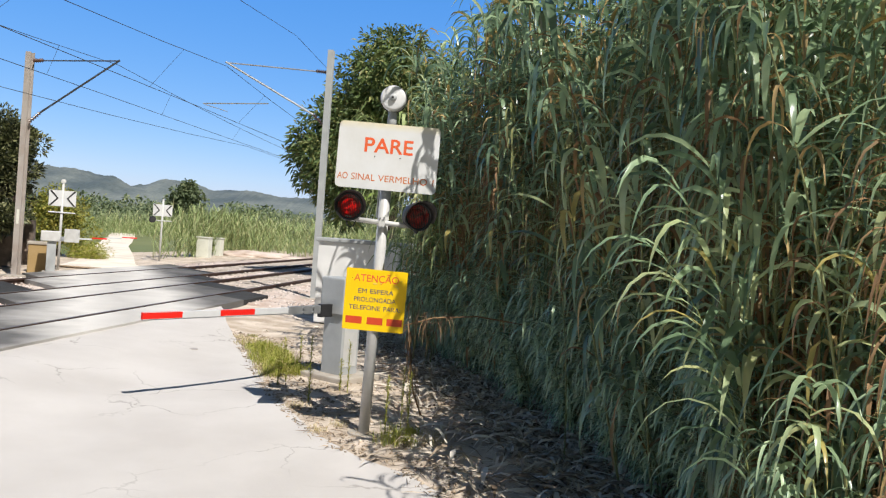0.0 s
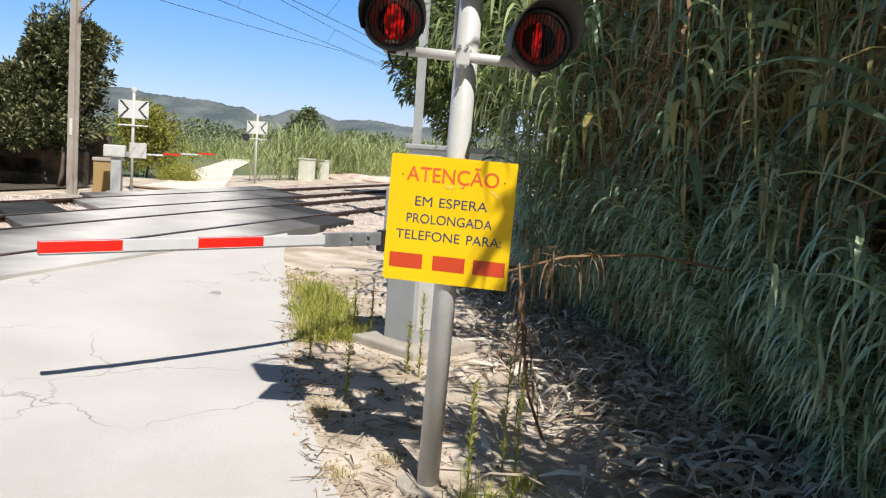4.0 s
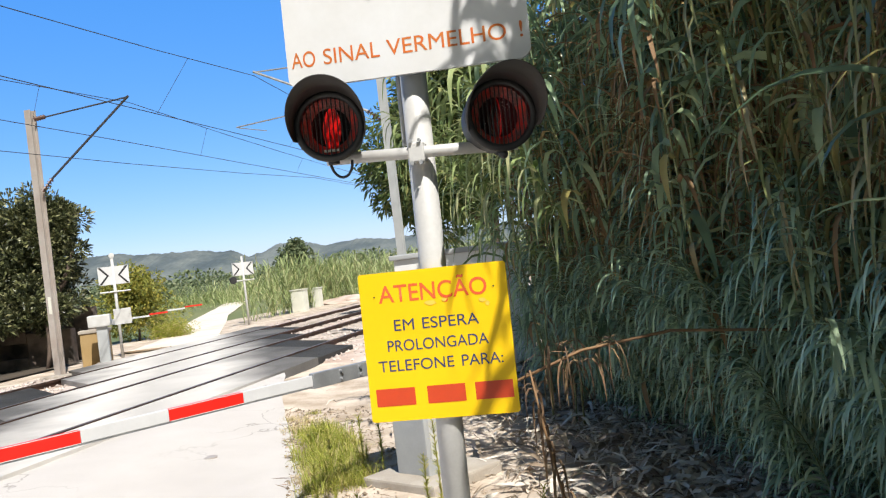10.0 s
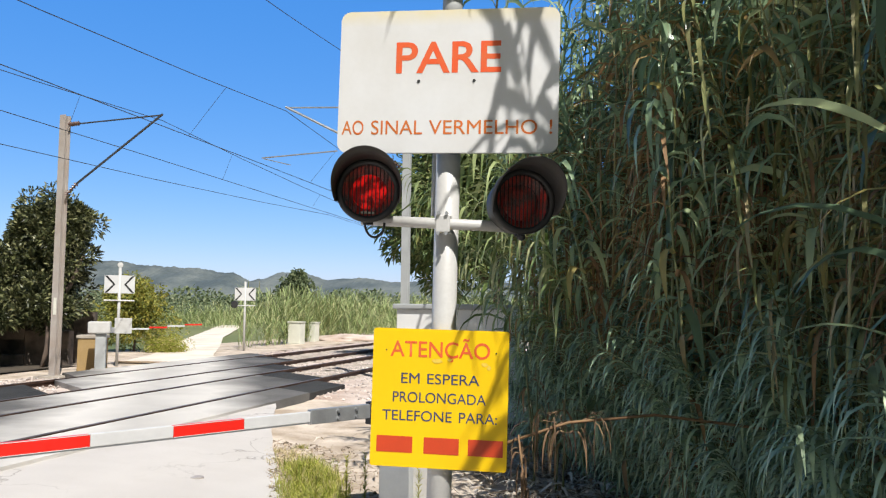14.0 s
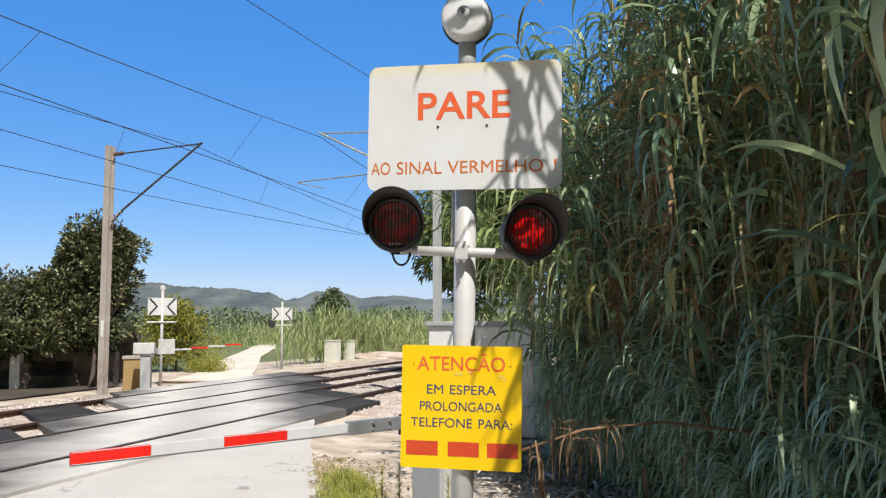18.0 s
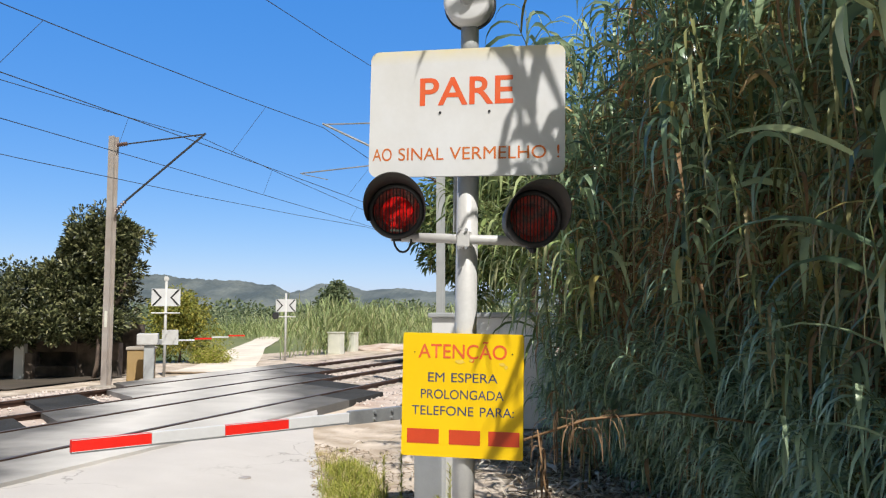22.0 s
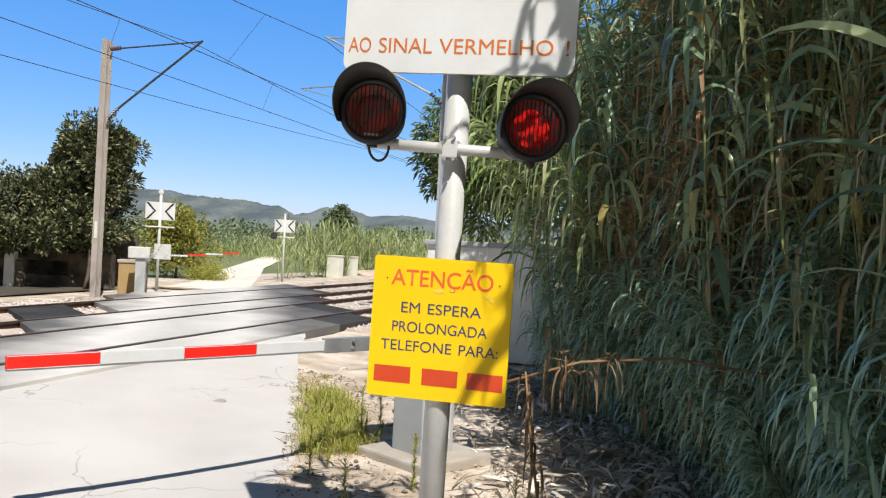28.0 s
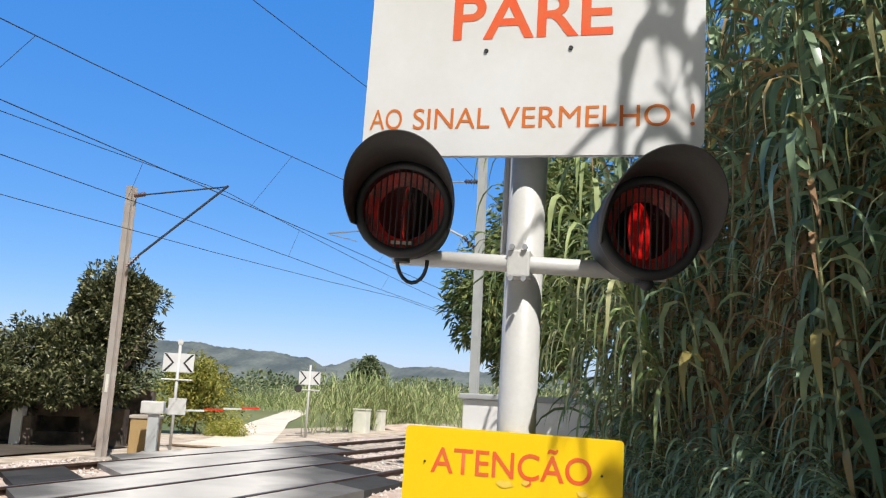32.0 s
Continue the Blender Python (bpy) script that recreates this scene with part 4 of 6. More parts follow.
# ---- crossing furniture on the far side ----
def far_signal(p, height, turn, lamps, label):
    ob = thing("crossing_sign", p, label, "crossing sign", "signs on the far side", turn=turn)
    part("pole", rod((0, 0, -0.2), (0, 0, height), 0.04, seg=14), M["pole"], ob, "", True)
    pl = part("plate", plate(0.76, 0.48, 0.03, 0.02), M["barw"], ob, "white plate with a dark cross on its frame")
    pl.matrix_basis = pose(0, -0.03, height - 0.47)
    for s in (-1, 1):
        for q in (-1, 1):
            bm = bmesh.new()
            pts = [(s * 0.37, q * 0.225), (s * 0.305, q * 0.225), (s * 0.11, q * 0.0), (s * 0.165, 0.0)]
            f = bm.faces.new([bm.verts.new((x, -0.006, z)) for x, z in pts])
            part("cross_bar", bm, M["black"], pl)
    part("crossbar", rod((-0.38, -0.05, height - 0.9), (0.38, -0.05, height - 0.9), 0.02, seg=8), M["pole"], ob)
    for x in lamps:
        part("lamp_head", turned([(0, -0.05), (0.12, -0.05), (0.14, 0.0), (0.12, 0.12), (0, 0.14)], 20), M["black"], ob, "black lamp seen from behind").location = (x, -0.02, height - 0.86)
    if not lamps:
        part("bell", turned([(0, -0.05), (0.07, -0.04), (0.07, 0.04), (0, 0.06)], 20), M["pole"], ob, "small round grey bell").location = (0, 0, height + 0.05)
    return ob


far_signal((-11.25, 17.05, 0.17), 2.65, 30, (), "grey pole with a white cross plate beside the far barrier")
far_signal((-11.44, 26.2, 0.12), 2.62, 25, (-0.38,), "grey pole with a white cross plate beside the farm track")

far_bar = thing("barrier", (-10.42, 14.9, 0.2), "far barrier machine with a red and white arm", "barrier", turn=26)
part("column", box(-0.13, 0.11, -0.13, 0.13, 0.0, 0.93, 0.02), M["grey"], far_bar)
part("base", box(-0.22, 0.2, -0.22, 0.22, -0.1, 0.08, 0.02), M["concrete"], far_bar)
part("head_box", box(-0.30, 0.20, -0.2, 0.22, 0.92, 1.2, 0.03), M["pole"], far_bar, "pale machine housing")
part("plate_box", box(0.29, 0.68, -0.22, -0.19, 0.92, 1.29, 0.01), M["pole"], far_bar, "square pale plate")
swing = part("arm_pivot", box(0.16, 0.4, 0.22, 0.3, 0.92, 1.05, 0.01), M["galv"], far_bar)
for k in range(5):
    a, b = 0.3 + 0.46 * k, 0.3 + 0.46 * (k + 1)
    ob = part("red_section" if k in (2, 4) else "arm_section", box(a, b - 0.004, 0.24, 0.27, 0.955 + 0.035 * k, 1.0 + 0.033 * k, 0.004), M["redpaint" if k in (2, 4) else "barw"], far_bar)
    ob.matrix_basis = pose(0, 0, 0, 0, 0, 22)
block = thing("ochre_block", (-11.1, 15.7, 0.15), "low ochre plastered block beside the far barrier", "wall block", turn=24)
part("body", box(-0.34, 0.3, -0.3, 0.3, -0.1, 0.82, 0.03), M["ochre"], block)
part("coping", box(-0.37, 0.33, -0.33, 0.33, 0.82, 0.9, 0.02), M["concrete"], block)

for p, w, h in (((-11.5, 32.4, 0.05), 0.62, 1.12), ((-11.85, 36.0, 0.02), 0.42, 1.08)):
    cab = thing("relay_cabinet", p, "cream trackside relay cabinet on a concrete base", "cabinet", "trackside cabinets", turn=-10)
    part("body", box(-w / 2, w / 2, -0.22, 0.22, 0.1, h - 0.05, 0.015), M["cream"], cab)
    part("lid", box(-w / 2 - 0.03, w / 2 + 0.03, -0.26, 0.26, h - 0.05, h, 0.01), M["cream"], cab)
    part("base", box(-w / 2 - 0.02, w / 2 + 0.02, -0.24, 0.24, -0.1, 0.1, 0.01), M["concrete"], cab)
    part("door", box(-w / 2 + 0.04, w / 2 - 0.04, -0.232, -0.222, 0.16, h - 0.1, 0.004), M["cream"], cab)

hut = thing("signal_hut", (-1.15, 9.4, 0.1), "white equipment hut with a grey overhanging lid", "hut", turn=-12)
part("body", box(-0.78, 0.98, -0.5, 0.5, 0.0, 1.68, 0.02), M["hut"], hut)
part("roof", box(-0.83, 1.03, -0.55, 0.55, 1.68, 1.76, 0.02), M["grey"], hut, "grey flat overhanging lid")

# ---- plants ----
def blades(rnd, base, count, reach, vv, ff, length, width, droop, spread=1.0, seg=5, up=0.9, low=0.25):
    """Adds folded strap leaves along a stem given by base(u) -> point, direction."""
    for k in range(count):
        u = low + (1 - low) * (k + rnd.random()) / count
        p, d = base(u)
        a = rnd.uniform(0, 2 * math.pi)
        out = Vector((math.cos(a), math.sin(a), 0))
        L = length * rnd.uniform(0.6, 1.15)
        w = width * rnd.uniform(0.7, 1.2)
        side = Vector((-out.y, out.x, 0)) + Vector((rnd.uniform(-0.5, 0.5), rnd.uniform(-0.5, 0.5), rnd.uniform(-0.4, 0.4)))
        side.normalize()
        q, h = Vector(p), Vector((out.x * spread, out.y * spread, up * rnd.uniform(0.5, 1.3))).normalized()
        fall = droop * rnd.uniform(0.6, 1.5)
        b = len(vv)
        for i in range(seg + 1):
            t = i / seg
            ww = w * (0.55 + 1.1 * t if t < 0.35 else 0.935 * (1 - ((t - 0.35) / 0.65) ** 1.6)) + 0.001
            vv.append(tuple(q - side * ww)), vv.append(tuple(q + Vector((0, 0, -0.35 * ww)))), vv.append(tuple(q + side * ww))
            q = q + h * (L / seg)
            h = (h + Vector((0, 0, -fall / seg * (0.5 + 1.2 * t)))).normalized()
        for i in range(seg):
            c = b + 3 * i
            ff.append((c, c + 1, c + 4, c + 3)), ff.append((c + 1, c + 2, c + 5, c + 4))


def arching(seed, height, lean, n, length, width, green, droop=3.2, up=0.5, low=0.06):
    """A shoot that bends over towards -x, its leaves in two ranks along it."""
    rnd = random.Random(seed)

    def stem(u):
        return Vector((-lean * height * u**1.8, 0.04 * math.sin(5 * u + seed), height * (u - 0.42 * lean * u**3))), None
    sv = bmesh.new()
    tube([stem(k / 9)[0] for k in range(10)], 0.007, 5, sv, 0.3)
    sm = bpy.data.meshes.new("stem")
    sv.to_mesh(sm), sv.free()
    sm.materials.append(M["cane"])
    vv, ff = [], []
    for k in range(n):
        u = low + (1 - low) * (k + rnd.random()) / n
        p, ahead = stem(u)[0], (stem(min(1, u + 0.05))[0] - stem(u - 0.05)[0]).normalized()
        side = (1 if k % 2 else -1) * rnd.uniform(0.25, 1.0)
        a = math.atan2(side, -1 + rnd.uniform(-0.2, 0.5))
        leaf_out(rnd, p, Vector((math.cos(a), math.sin(a), up * rnd.uniform(0.3, 1.4))) + ahead * 0.5, length, width, droop, vv, ff)
    fm = soup(vv, ff, "foliage")
    fm.materials.append(M[green])
    fm.polygons.foreach_set("use_smooth", [True] * len(fm.polygons))
    return sm, fm


def leaf_out(rnd, p, h, length, width, droop, vv, ff, seg=6):
    """One strap leaf that leaves p along h, folds at its keel and hangs over."""
    L, w, fall = length * rnd.uniform(0.6, 1.2), width * rnd.uniform(0.7, 1.25), droop * rnd.uniform(0.6, 1.4)
    h, q, b = h.normalized(), Vector(p), len(vv)
    side = Vector((-h.y, h.x, rnd.uniform(-0.5, 0.5))).normalized()
    twist = rnd.uniform(-0.5, 0.5)
    for i in range(seg + 1):
        t = i / seg
        ww = w * (0.5 + 1.2 * t if t < 0.35 else 0.92 * (1 - ((t - 0.35) / 0.65) ** 1.5)) + 0.0008
        vv += [tuple(q - side * ww), tuple(q + Vector((0, 0, -0.4 * ww))), tuple(q + side * ww)]
        q = q + h * (L / seg)
        h = (h + Vector((0, 0, -fall / seg * (0.4 + 1.2 * t)))).normalized()
        side = (side + h.cross(side) * twist / seg).normalized()
    for i in range(seg):
        c = b + 3 * i
        ff.append((c, c + 1, c + 4, c + 3)), ff.append((c + 1, c + 2, c + 5, c + 4))


def hanging(seed, height, lean, n, length, width, low, dry, limp=False):
    """A tall cane: broad leaves that hang limp beside the stem, withered ones lower down."""
    rnd = random.Random(seed)
    a = rnd.uniform(0, 2 * math.pi)
    away = Vector((math.cos(a), math.sin(a), 0)) * lean

    def stem(u):
        return Vector((0, 0, height * u)) + away * (u**2.2) * height - Vector((0, 0, 0.35 * lean * height * u**3))
    sv = bmesh.new()
    tube([stem(k / 9) for k in range(10)], 0.013, 6, sv, 0.35)
    sm = bpy.data.meshes.new("stem")
    sv.to_mesh(sm), sv.free()
    sm.materials.append(M["cane"])
    meshes = [sm]
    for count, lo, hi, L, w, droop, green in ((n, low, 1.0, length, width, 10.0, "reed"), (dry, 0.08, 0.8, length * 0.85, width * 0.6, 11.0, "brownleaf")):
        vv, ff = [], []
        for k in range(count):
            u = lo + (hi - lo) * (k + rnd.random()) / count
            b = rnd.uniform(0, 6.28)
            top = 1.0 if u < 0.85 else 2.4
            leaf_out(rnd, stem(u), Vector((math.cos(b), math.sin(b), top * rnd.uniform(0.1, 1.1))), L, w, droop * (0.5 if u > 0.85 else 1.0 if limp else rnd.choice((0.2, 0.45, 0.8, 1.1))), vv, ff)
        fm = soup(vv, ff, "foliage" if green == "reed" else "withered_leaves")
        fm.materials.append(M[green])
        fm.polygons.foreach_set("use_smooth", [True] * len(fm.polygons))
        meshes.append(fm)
    return meshes


CANES = [hanging(100 + k, 5.2 + 0.3 * (k % 4), 0.06 + 0.05 * (k % 3), 44 + 3 * (k % 3), 0.72, 0.030 if k % 3 else 0.020, 0.14, 20) for k in range(12)]
LIMP = [hanging(100 + k, 5.2 + 0.3 * (k % 4), 0.06 + 0.05 * (k % 3), 40 + 3 * (k % 3), 0.74, 0.036 if k % 3 else 0.026, 0.14, 15, True) for k in range(12)]
SHOOTS = [arching(300 + k, 0.9 + 0.15 * k, 0.26 + 0.07 * (k % 3), 42, 0.36, 0.0125, "shoot", 5.5, 0.35) for k in range(8)]
BROAD = [arching(400 + k, 2.5 + 0.3 * k, 0.3, 24, 0.70, 0.027, "fresh", 4.2, 0.6, 0.35) for k in range(3)]
BROAD.append(arching(440, 2.6, 0.1, 5, 0.8, 0.030, "reed", 1.9, 0.2, 0.5))
BROAD.append(arching(450, 3.7, 0.36, 40, 0.55, 0.018, "farreed", 10.0, 0.2, 0.45))
BROAD += [arching(470 + k, 2.5 + 0.3 * k, 0.3, 24, 0.70, 0.024, "reed", 4.6, 0.6, 0.35) for k in range(3)]
DEAD = [arching(460 + k, 2.4 + 0.4 * k, 0.08, 46, 0.55, 0.011, "brownleaf", 12.0, 0.1, 0.3) for k in range(3)]
# the reed front runs from far behind the signal post past the camera's right-hand side
FRONT = [(-0.3, 8.1), (0.15, 6.8), (1.0, 4.6), (1.5, 2.9), (1.85, 1.4), (2.4, -0.2), (2.75, -2.0), (2.75, -3.8), (2.9, -4.6)]
thicket = thing("reed_thicket", (2, 2, 0), "tall thicket of giant reeds with drooping grey-green leaves", "reeds", kind="stuff")
rnd = random.Random(11)
NAMES = ("stem", "foliage", "withered_leaves")


def grow(kind, m, parent):
    for me, nm in zip(kind, NAMES):
        ob = new(nm, me)
        ob.parent = parent
        ob.matrix_parent_inverse = parent.matrix_basis.inverted()
        ob.matrix_basis = m


def reed_height(y):
    """How tall the reeds stand along the front: low at both ends, tallest behind the post."""
    return float(np.interp(y, [-4.6, -3.6, -2.0, -1.2, 0.6, 1.9, 7.0, 7.8], [0.62, 0.80, 0.88, 0.96, 0.96, 0.98, 0.98, 0.75]))


for (x0, y0), (x1, y1) in zip(FRONT, FRONT[1:]):
    seg = Vector((x1 - x0, y1 - y0, 0))
    inward = Vector((-seg.y, seg.x, 0)).normalized()
    steps = max(2, int(seg.length / 0.18))
    for k in range(steps):
        for row in range(13 if y0 > 2.5 else 8 if y0 > -1.9 else 3):
            p = Vector((x0, y0, 0)) + seg * ((k + rnd.random()) / steps) + inward * (row * 0.28 + rnd.uniform(-0.12, 0.2) + 0.2)
            if (1 < row < 5 and rnd.random() < 0.3) or (p.y > 6.3 and p.x < 0.15):
                continue
            m = pose(p.x, p.y, land(p.x, p.y) - 0.02, rnd.uniform(-5, 5), rnd.uniform(-6, 3), rnd.uniform(0, 360)) @ Matrix.Scale(reed_height(p.y) * (rnd.uniform(0.9, 1.12) if row < 2 else rnd.uniform(0.85, 1.02) if row > 4 else rnd.uniform(0.65, 0.9)), 4)
            grow(rnd.choice(CANES), m, thicket)
# the dense heart of the thicket: many old canes to a clump, hung with withered leaves; some of the shade inside is put
# into their brown
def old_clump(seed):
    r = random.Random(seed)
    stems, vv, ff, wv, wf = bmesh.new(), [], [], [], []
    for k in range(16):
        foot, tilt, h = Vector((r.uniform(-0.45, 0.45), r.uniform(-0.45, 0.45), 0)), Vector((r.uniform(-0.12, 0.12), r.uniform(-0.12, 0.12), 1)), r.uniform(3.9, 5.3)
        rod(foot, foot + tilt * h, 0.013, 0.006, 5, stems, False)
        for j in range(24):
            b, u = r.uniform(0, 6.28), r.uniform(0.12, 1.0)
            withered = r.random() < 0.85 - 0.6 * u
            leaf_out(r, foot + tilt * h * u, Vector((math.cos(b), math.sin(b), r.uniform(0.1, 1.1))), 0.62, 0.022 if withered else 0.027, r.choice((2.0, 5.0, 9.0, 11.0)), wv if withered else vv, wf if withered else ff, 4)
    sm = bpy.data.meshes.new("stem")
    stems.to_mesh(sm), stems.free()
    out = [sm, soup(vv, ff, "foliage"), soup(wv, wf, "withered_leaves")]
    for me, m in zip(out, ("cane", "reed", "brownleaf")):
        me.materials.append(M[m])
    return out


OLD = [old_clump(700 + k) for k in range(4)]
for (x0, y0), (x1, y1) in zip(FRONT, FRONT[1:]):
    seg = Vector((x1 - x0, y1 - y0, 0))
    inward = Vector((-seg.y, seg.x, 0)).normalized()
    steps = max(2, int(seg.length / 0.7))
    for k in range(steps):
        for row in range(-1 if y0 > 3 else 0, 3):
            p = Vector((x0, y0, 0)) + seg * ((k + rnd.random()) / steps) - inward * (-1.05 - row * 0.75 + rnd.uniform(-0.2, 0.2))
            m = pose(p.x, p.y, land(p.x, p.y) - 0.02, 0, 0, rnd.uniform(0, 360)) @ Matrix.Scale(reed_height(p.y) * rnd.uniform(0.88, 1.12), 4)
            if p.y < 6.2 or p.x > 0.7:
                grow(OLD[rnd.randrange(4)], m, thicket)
# young shoots that droop over the verge in front of the canes, in three rows
for (x0, y0), (x1, y1) in zip(FRONT, FRONT[1:]):
    seg = Vector((x1 - x0, y1 - y0, 0))
    inward = Vector((-seg.y, seg.x, 0)).normalized()
    out = math.degrees(math.atan2(inward.y, inward.x))
    for row, gap in ((0, 0.085), (1, 0.10), (2, 0.13)):
        steps = int(seg.length / gap)
        for k in range(steps):
            p = Vector((x0, y0, 0)) + seg * ((k + rnd.random()) / steps) + inward * (0.22 * row + rnd.uniform(-0.1, 0.2))
            m = pose(p.x, p.y, land(p.x, p.y) - 0.02, 0, rnd.uniform(-6, 6), out + rnd.gauss(0, 55)) @ Matrix.Scale(rnd.uniform(0.75, 1.1) * (1 + 0.12 * row), 4)
            if p.y < 6.9 and (p.y > -2.4 or rnd.random() < 0.15):
                grow(rnd.choice(SHOOTS), m, thicket)
# withered brown reeds standing among the green ones
for (x0, y0), (x1, y1) in zip(FRONT[1:], FRONT[2:]):
    seg = Vector((x1 - x0, y1 - y0, 0))
    inward = Vector((-seg.y, seg.x, 0)).normalized()
    for k in range(int(seg.length / 0.4)):
        p = Vector((x0, y0, 0)) + seg * ((k + rnd.random()) * 0.4 / seg.length) + inward * rnd.uniform(0.0, 0.3)
        m = pose(p.x, p.y, land(p.x, p.y) - 0.02, rnd.uniform(-8, 8), rnd.uniform(-8, 8), rnd.uniform(0, 360)) @ Matrix.Scale(rnd.uniform(0.8, 1.1), 4)
        grow(rnd.choice(DEAD), m, thicket)
PALE = [arching(480 + k, 3.4 + 0.4 * k, 0.07, 44, 0.55, 0.012, "cane", 11.0, 0.1, 0.35) for k in range(3)]
for k in range(34):
    y = -2.4 + 0.11 * k
    x = float(np.interp(-y, [-q[1] for q in FRONT], [q[0] for q in FRONT])) + rnd.uniform(-0.02, 0.22)
    grow(PALE[k % 3], pose(x, y, land(x, y) - 0.02, rnd.uniform(-11, 11), rnd.uniform(-11, 8), rnd.uniform(0, 360)), thicket)
# broad-leaved young reeds, each a plant of its own
SWAYING = []
for x, y, turn, k, size in ((2.75, -3.3, 20, 6, 1.0), (2.6, -3.75, -15, 5, 0.95), (2.85, -2.9, 40, 7, 0.95), (2.7, -4.05, 60, 5, 0.7), (1.95, -0.7, -15, 3, 0.95), (0.62, 4.9, 5, 4, 1.0), (0.8, 4.5, -12, 4, 0.95), (0.3, 5.6, 15, 4, 1.05), (0.55, 5.9, 70, 2, 1.15), (0.2, 6.7, 30, 1, 1.3), (0.5, 7.2, 90, 2, 1.3), (0.95, 4.0, 25, 4, 1.15), (0.7, 5.2, 60, 4, 1.25), (0.45, 6.1, -30, 4, 1.35)):
    reed = thing("young_reed", (x, y, land(x, y) - 0.03), "bright green young reed with broad arching leaves", "reed", "young reeds")
    reed.matrix_basis = pose(x, y, land(x, y) - 0.03, 0, 0, turn)
    SWAYING.append((reed, reed.matrix_basis.copy()))
    for me, nm in zip(BROAD[k], NAMES):
        ob = new(nm, me)
        ob.parent = reed
        ob.scale = (size, size, size)
# tall canes that lean out over the verge
for x, y, tilt, turn, size, sort in ((2.35, -1.35, -14, 0, 0.95, 9), (2.48, -1.38, -11, 60, 0.95, 7), (2.52, -1.7, -8, 240, 0.95, 2), (0.3, 5.2, -6, 70, 0.9, 3), (1.6, 2.2, -8, 60, 0.95, 4), (1.2, 3.6, -9, 170, 0.95, 5), (2.4, -0.9, -7, 150, 0.9, 8), *[(2.86 - 0.05 * (k % 3), -1.95 - 0.14 * k, -1.5 - (k % 4), 53 * k, 0.80 + 0.03 * (k % 3), k) for k in range(11)]):
    reed = thing("giant_reed", (x, y, land(x, y) - 0.03), "tall giant reed leaning out of the thicket over the verge", "reed", "leaning reeds")
    reed.matrix_basis = pose(x, y, land(x, y) - 0.03, 0, tilt, 0) @ pose(0, 0, 0, 0, 0, turn)
    SWAYING.append((reed, reed.matrix_basis.copy()))
    for me, nm in zip(LIMP[sort], NAMES):
        ob = new(nm, me)
        ob.parent = reed
        ob.scale = (size, size, size)
# pale dead canes standing behind the yellow notice
for k in range(3):
    x, y = 0.34 + 0.14 * k + rnd.uniform(-0.04, 0.04), 3.6 + rnd.uniform(-0.5, 0.6)
    dead = thing("dead_cane", (x, y, land(x, y) - 0.02), "pale bleached dead cane standing in the reeds", "cane", "dead canes")
    h = rnd.uniform(0.8, 1.3)
    part("stem", tube([(0, 0, 0), (0.05 * rnd.uniform(-1, 1), 0.03, h * 0.5), (0.15 * rnd.uniform(-1, 1), 0.05, h)], 0.011, 6, taper=0.6), M["cane"], dead, "", True)
    vv, ff = [], []
    for j in range(5):
        b = rnd.uniform(0, 6.28)
        leaf_out(rnd, (0, 0, h * rnd.uniform(0.4, 0.95)), Vector((math.cos(b), math.sin(b), 0.4)), 0.4, 0.012, 8.0, vv, ff)
    part_of("withered_leaves", soup(vv, ff, "withered_leaves"), M["brownleaf"], dead)

# dead leaves and straw on the verge under the reeds
vv, ff = [], []
for k in range(15000):
    y = rnd.uniform(-4.5, 7.4)
    e = road_edge(y)
    f = next(x0 + (x1 - x0) * (y - y0) / (y1 - y0) for (x0, y0), (x1, y1) in zip(FRONT, FRONT[1:]) if y1 <= y <= y0)
    x = f + 0.7 - abs(rnd.gauss(0, 0.55)) * min(1.6, f + 0.4 - e)
    if x < e + 0.25:
        continue
    a, L, w = rnd.uniform(0, 6.28), rnd.uniform(0.12, 0.5), rnd.choice((rnd.uniform(0.005, 0.014), rnd.uniform(0.014, 0.03)))
    d, n = Vector((math.cos(a), math.sin(a), 0)), Vector((-math.sin(a), math.cos(a), rnd.uniform(-0.5, 0.5)))
    p, b = Vector((x, y, land(x, y) + 0.02 + rnd.uniform(0, 0.07))), len(vv)
    lift = rnd.uniform(-0.02, 0.10)
    for i in range(4):
        u = i / 3
        c = p + d * L * u + Vector((0, 0, lift * math.sin(math.pi * u) + 0.02 * u))
        ww = w * (1 - 0.8 * abs(2 * u - 0.8))
        vv += [tuple(c - n * ww), tuple(c + n * ww)]
    ff += [(b + 2 * i, b + 2 * i + 1, b + 2 * i + 3, b + 2 * i + 2) for i in range(3)]
tagged(part_of("leaf_litter", soup(vv, ff, "leaf_litter"), M["dryleaf"], None, "carpet of pale dead reed leaves and straw"), "", "dead leaves", "", "stuff")

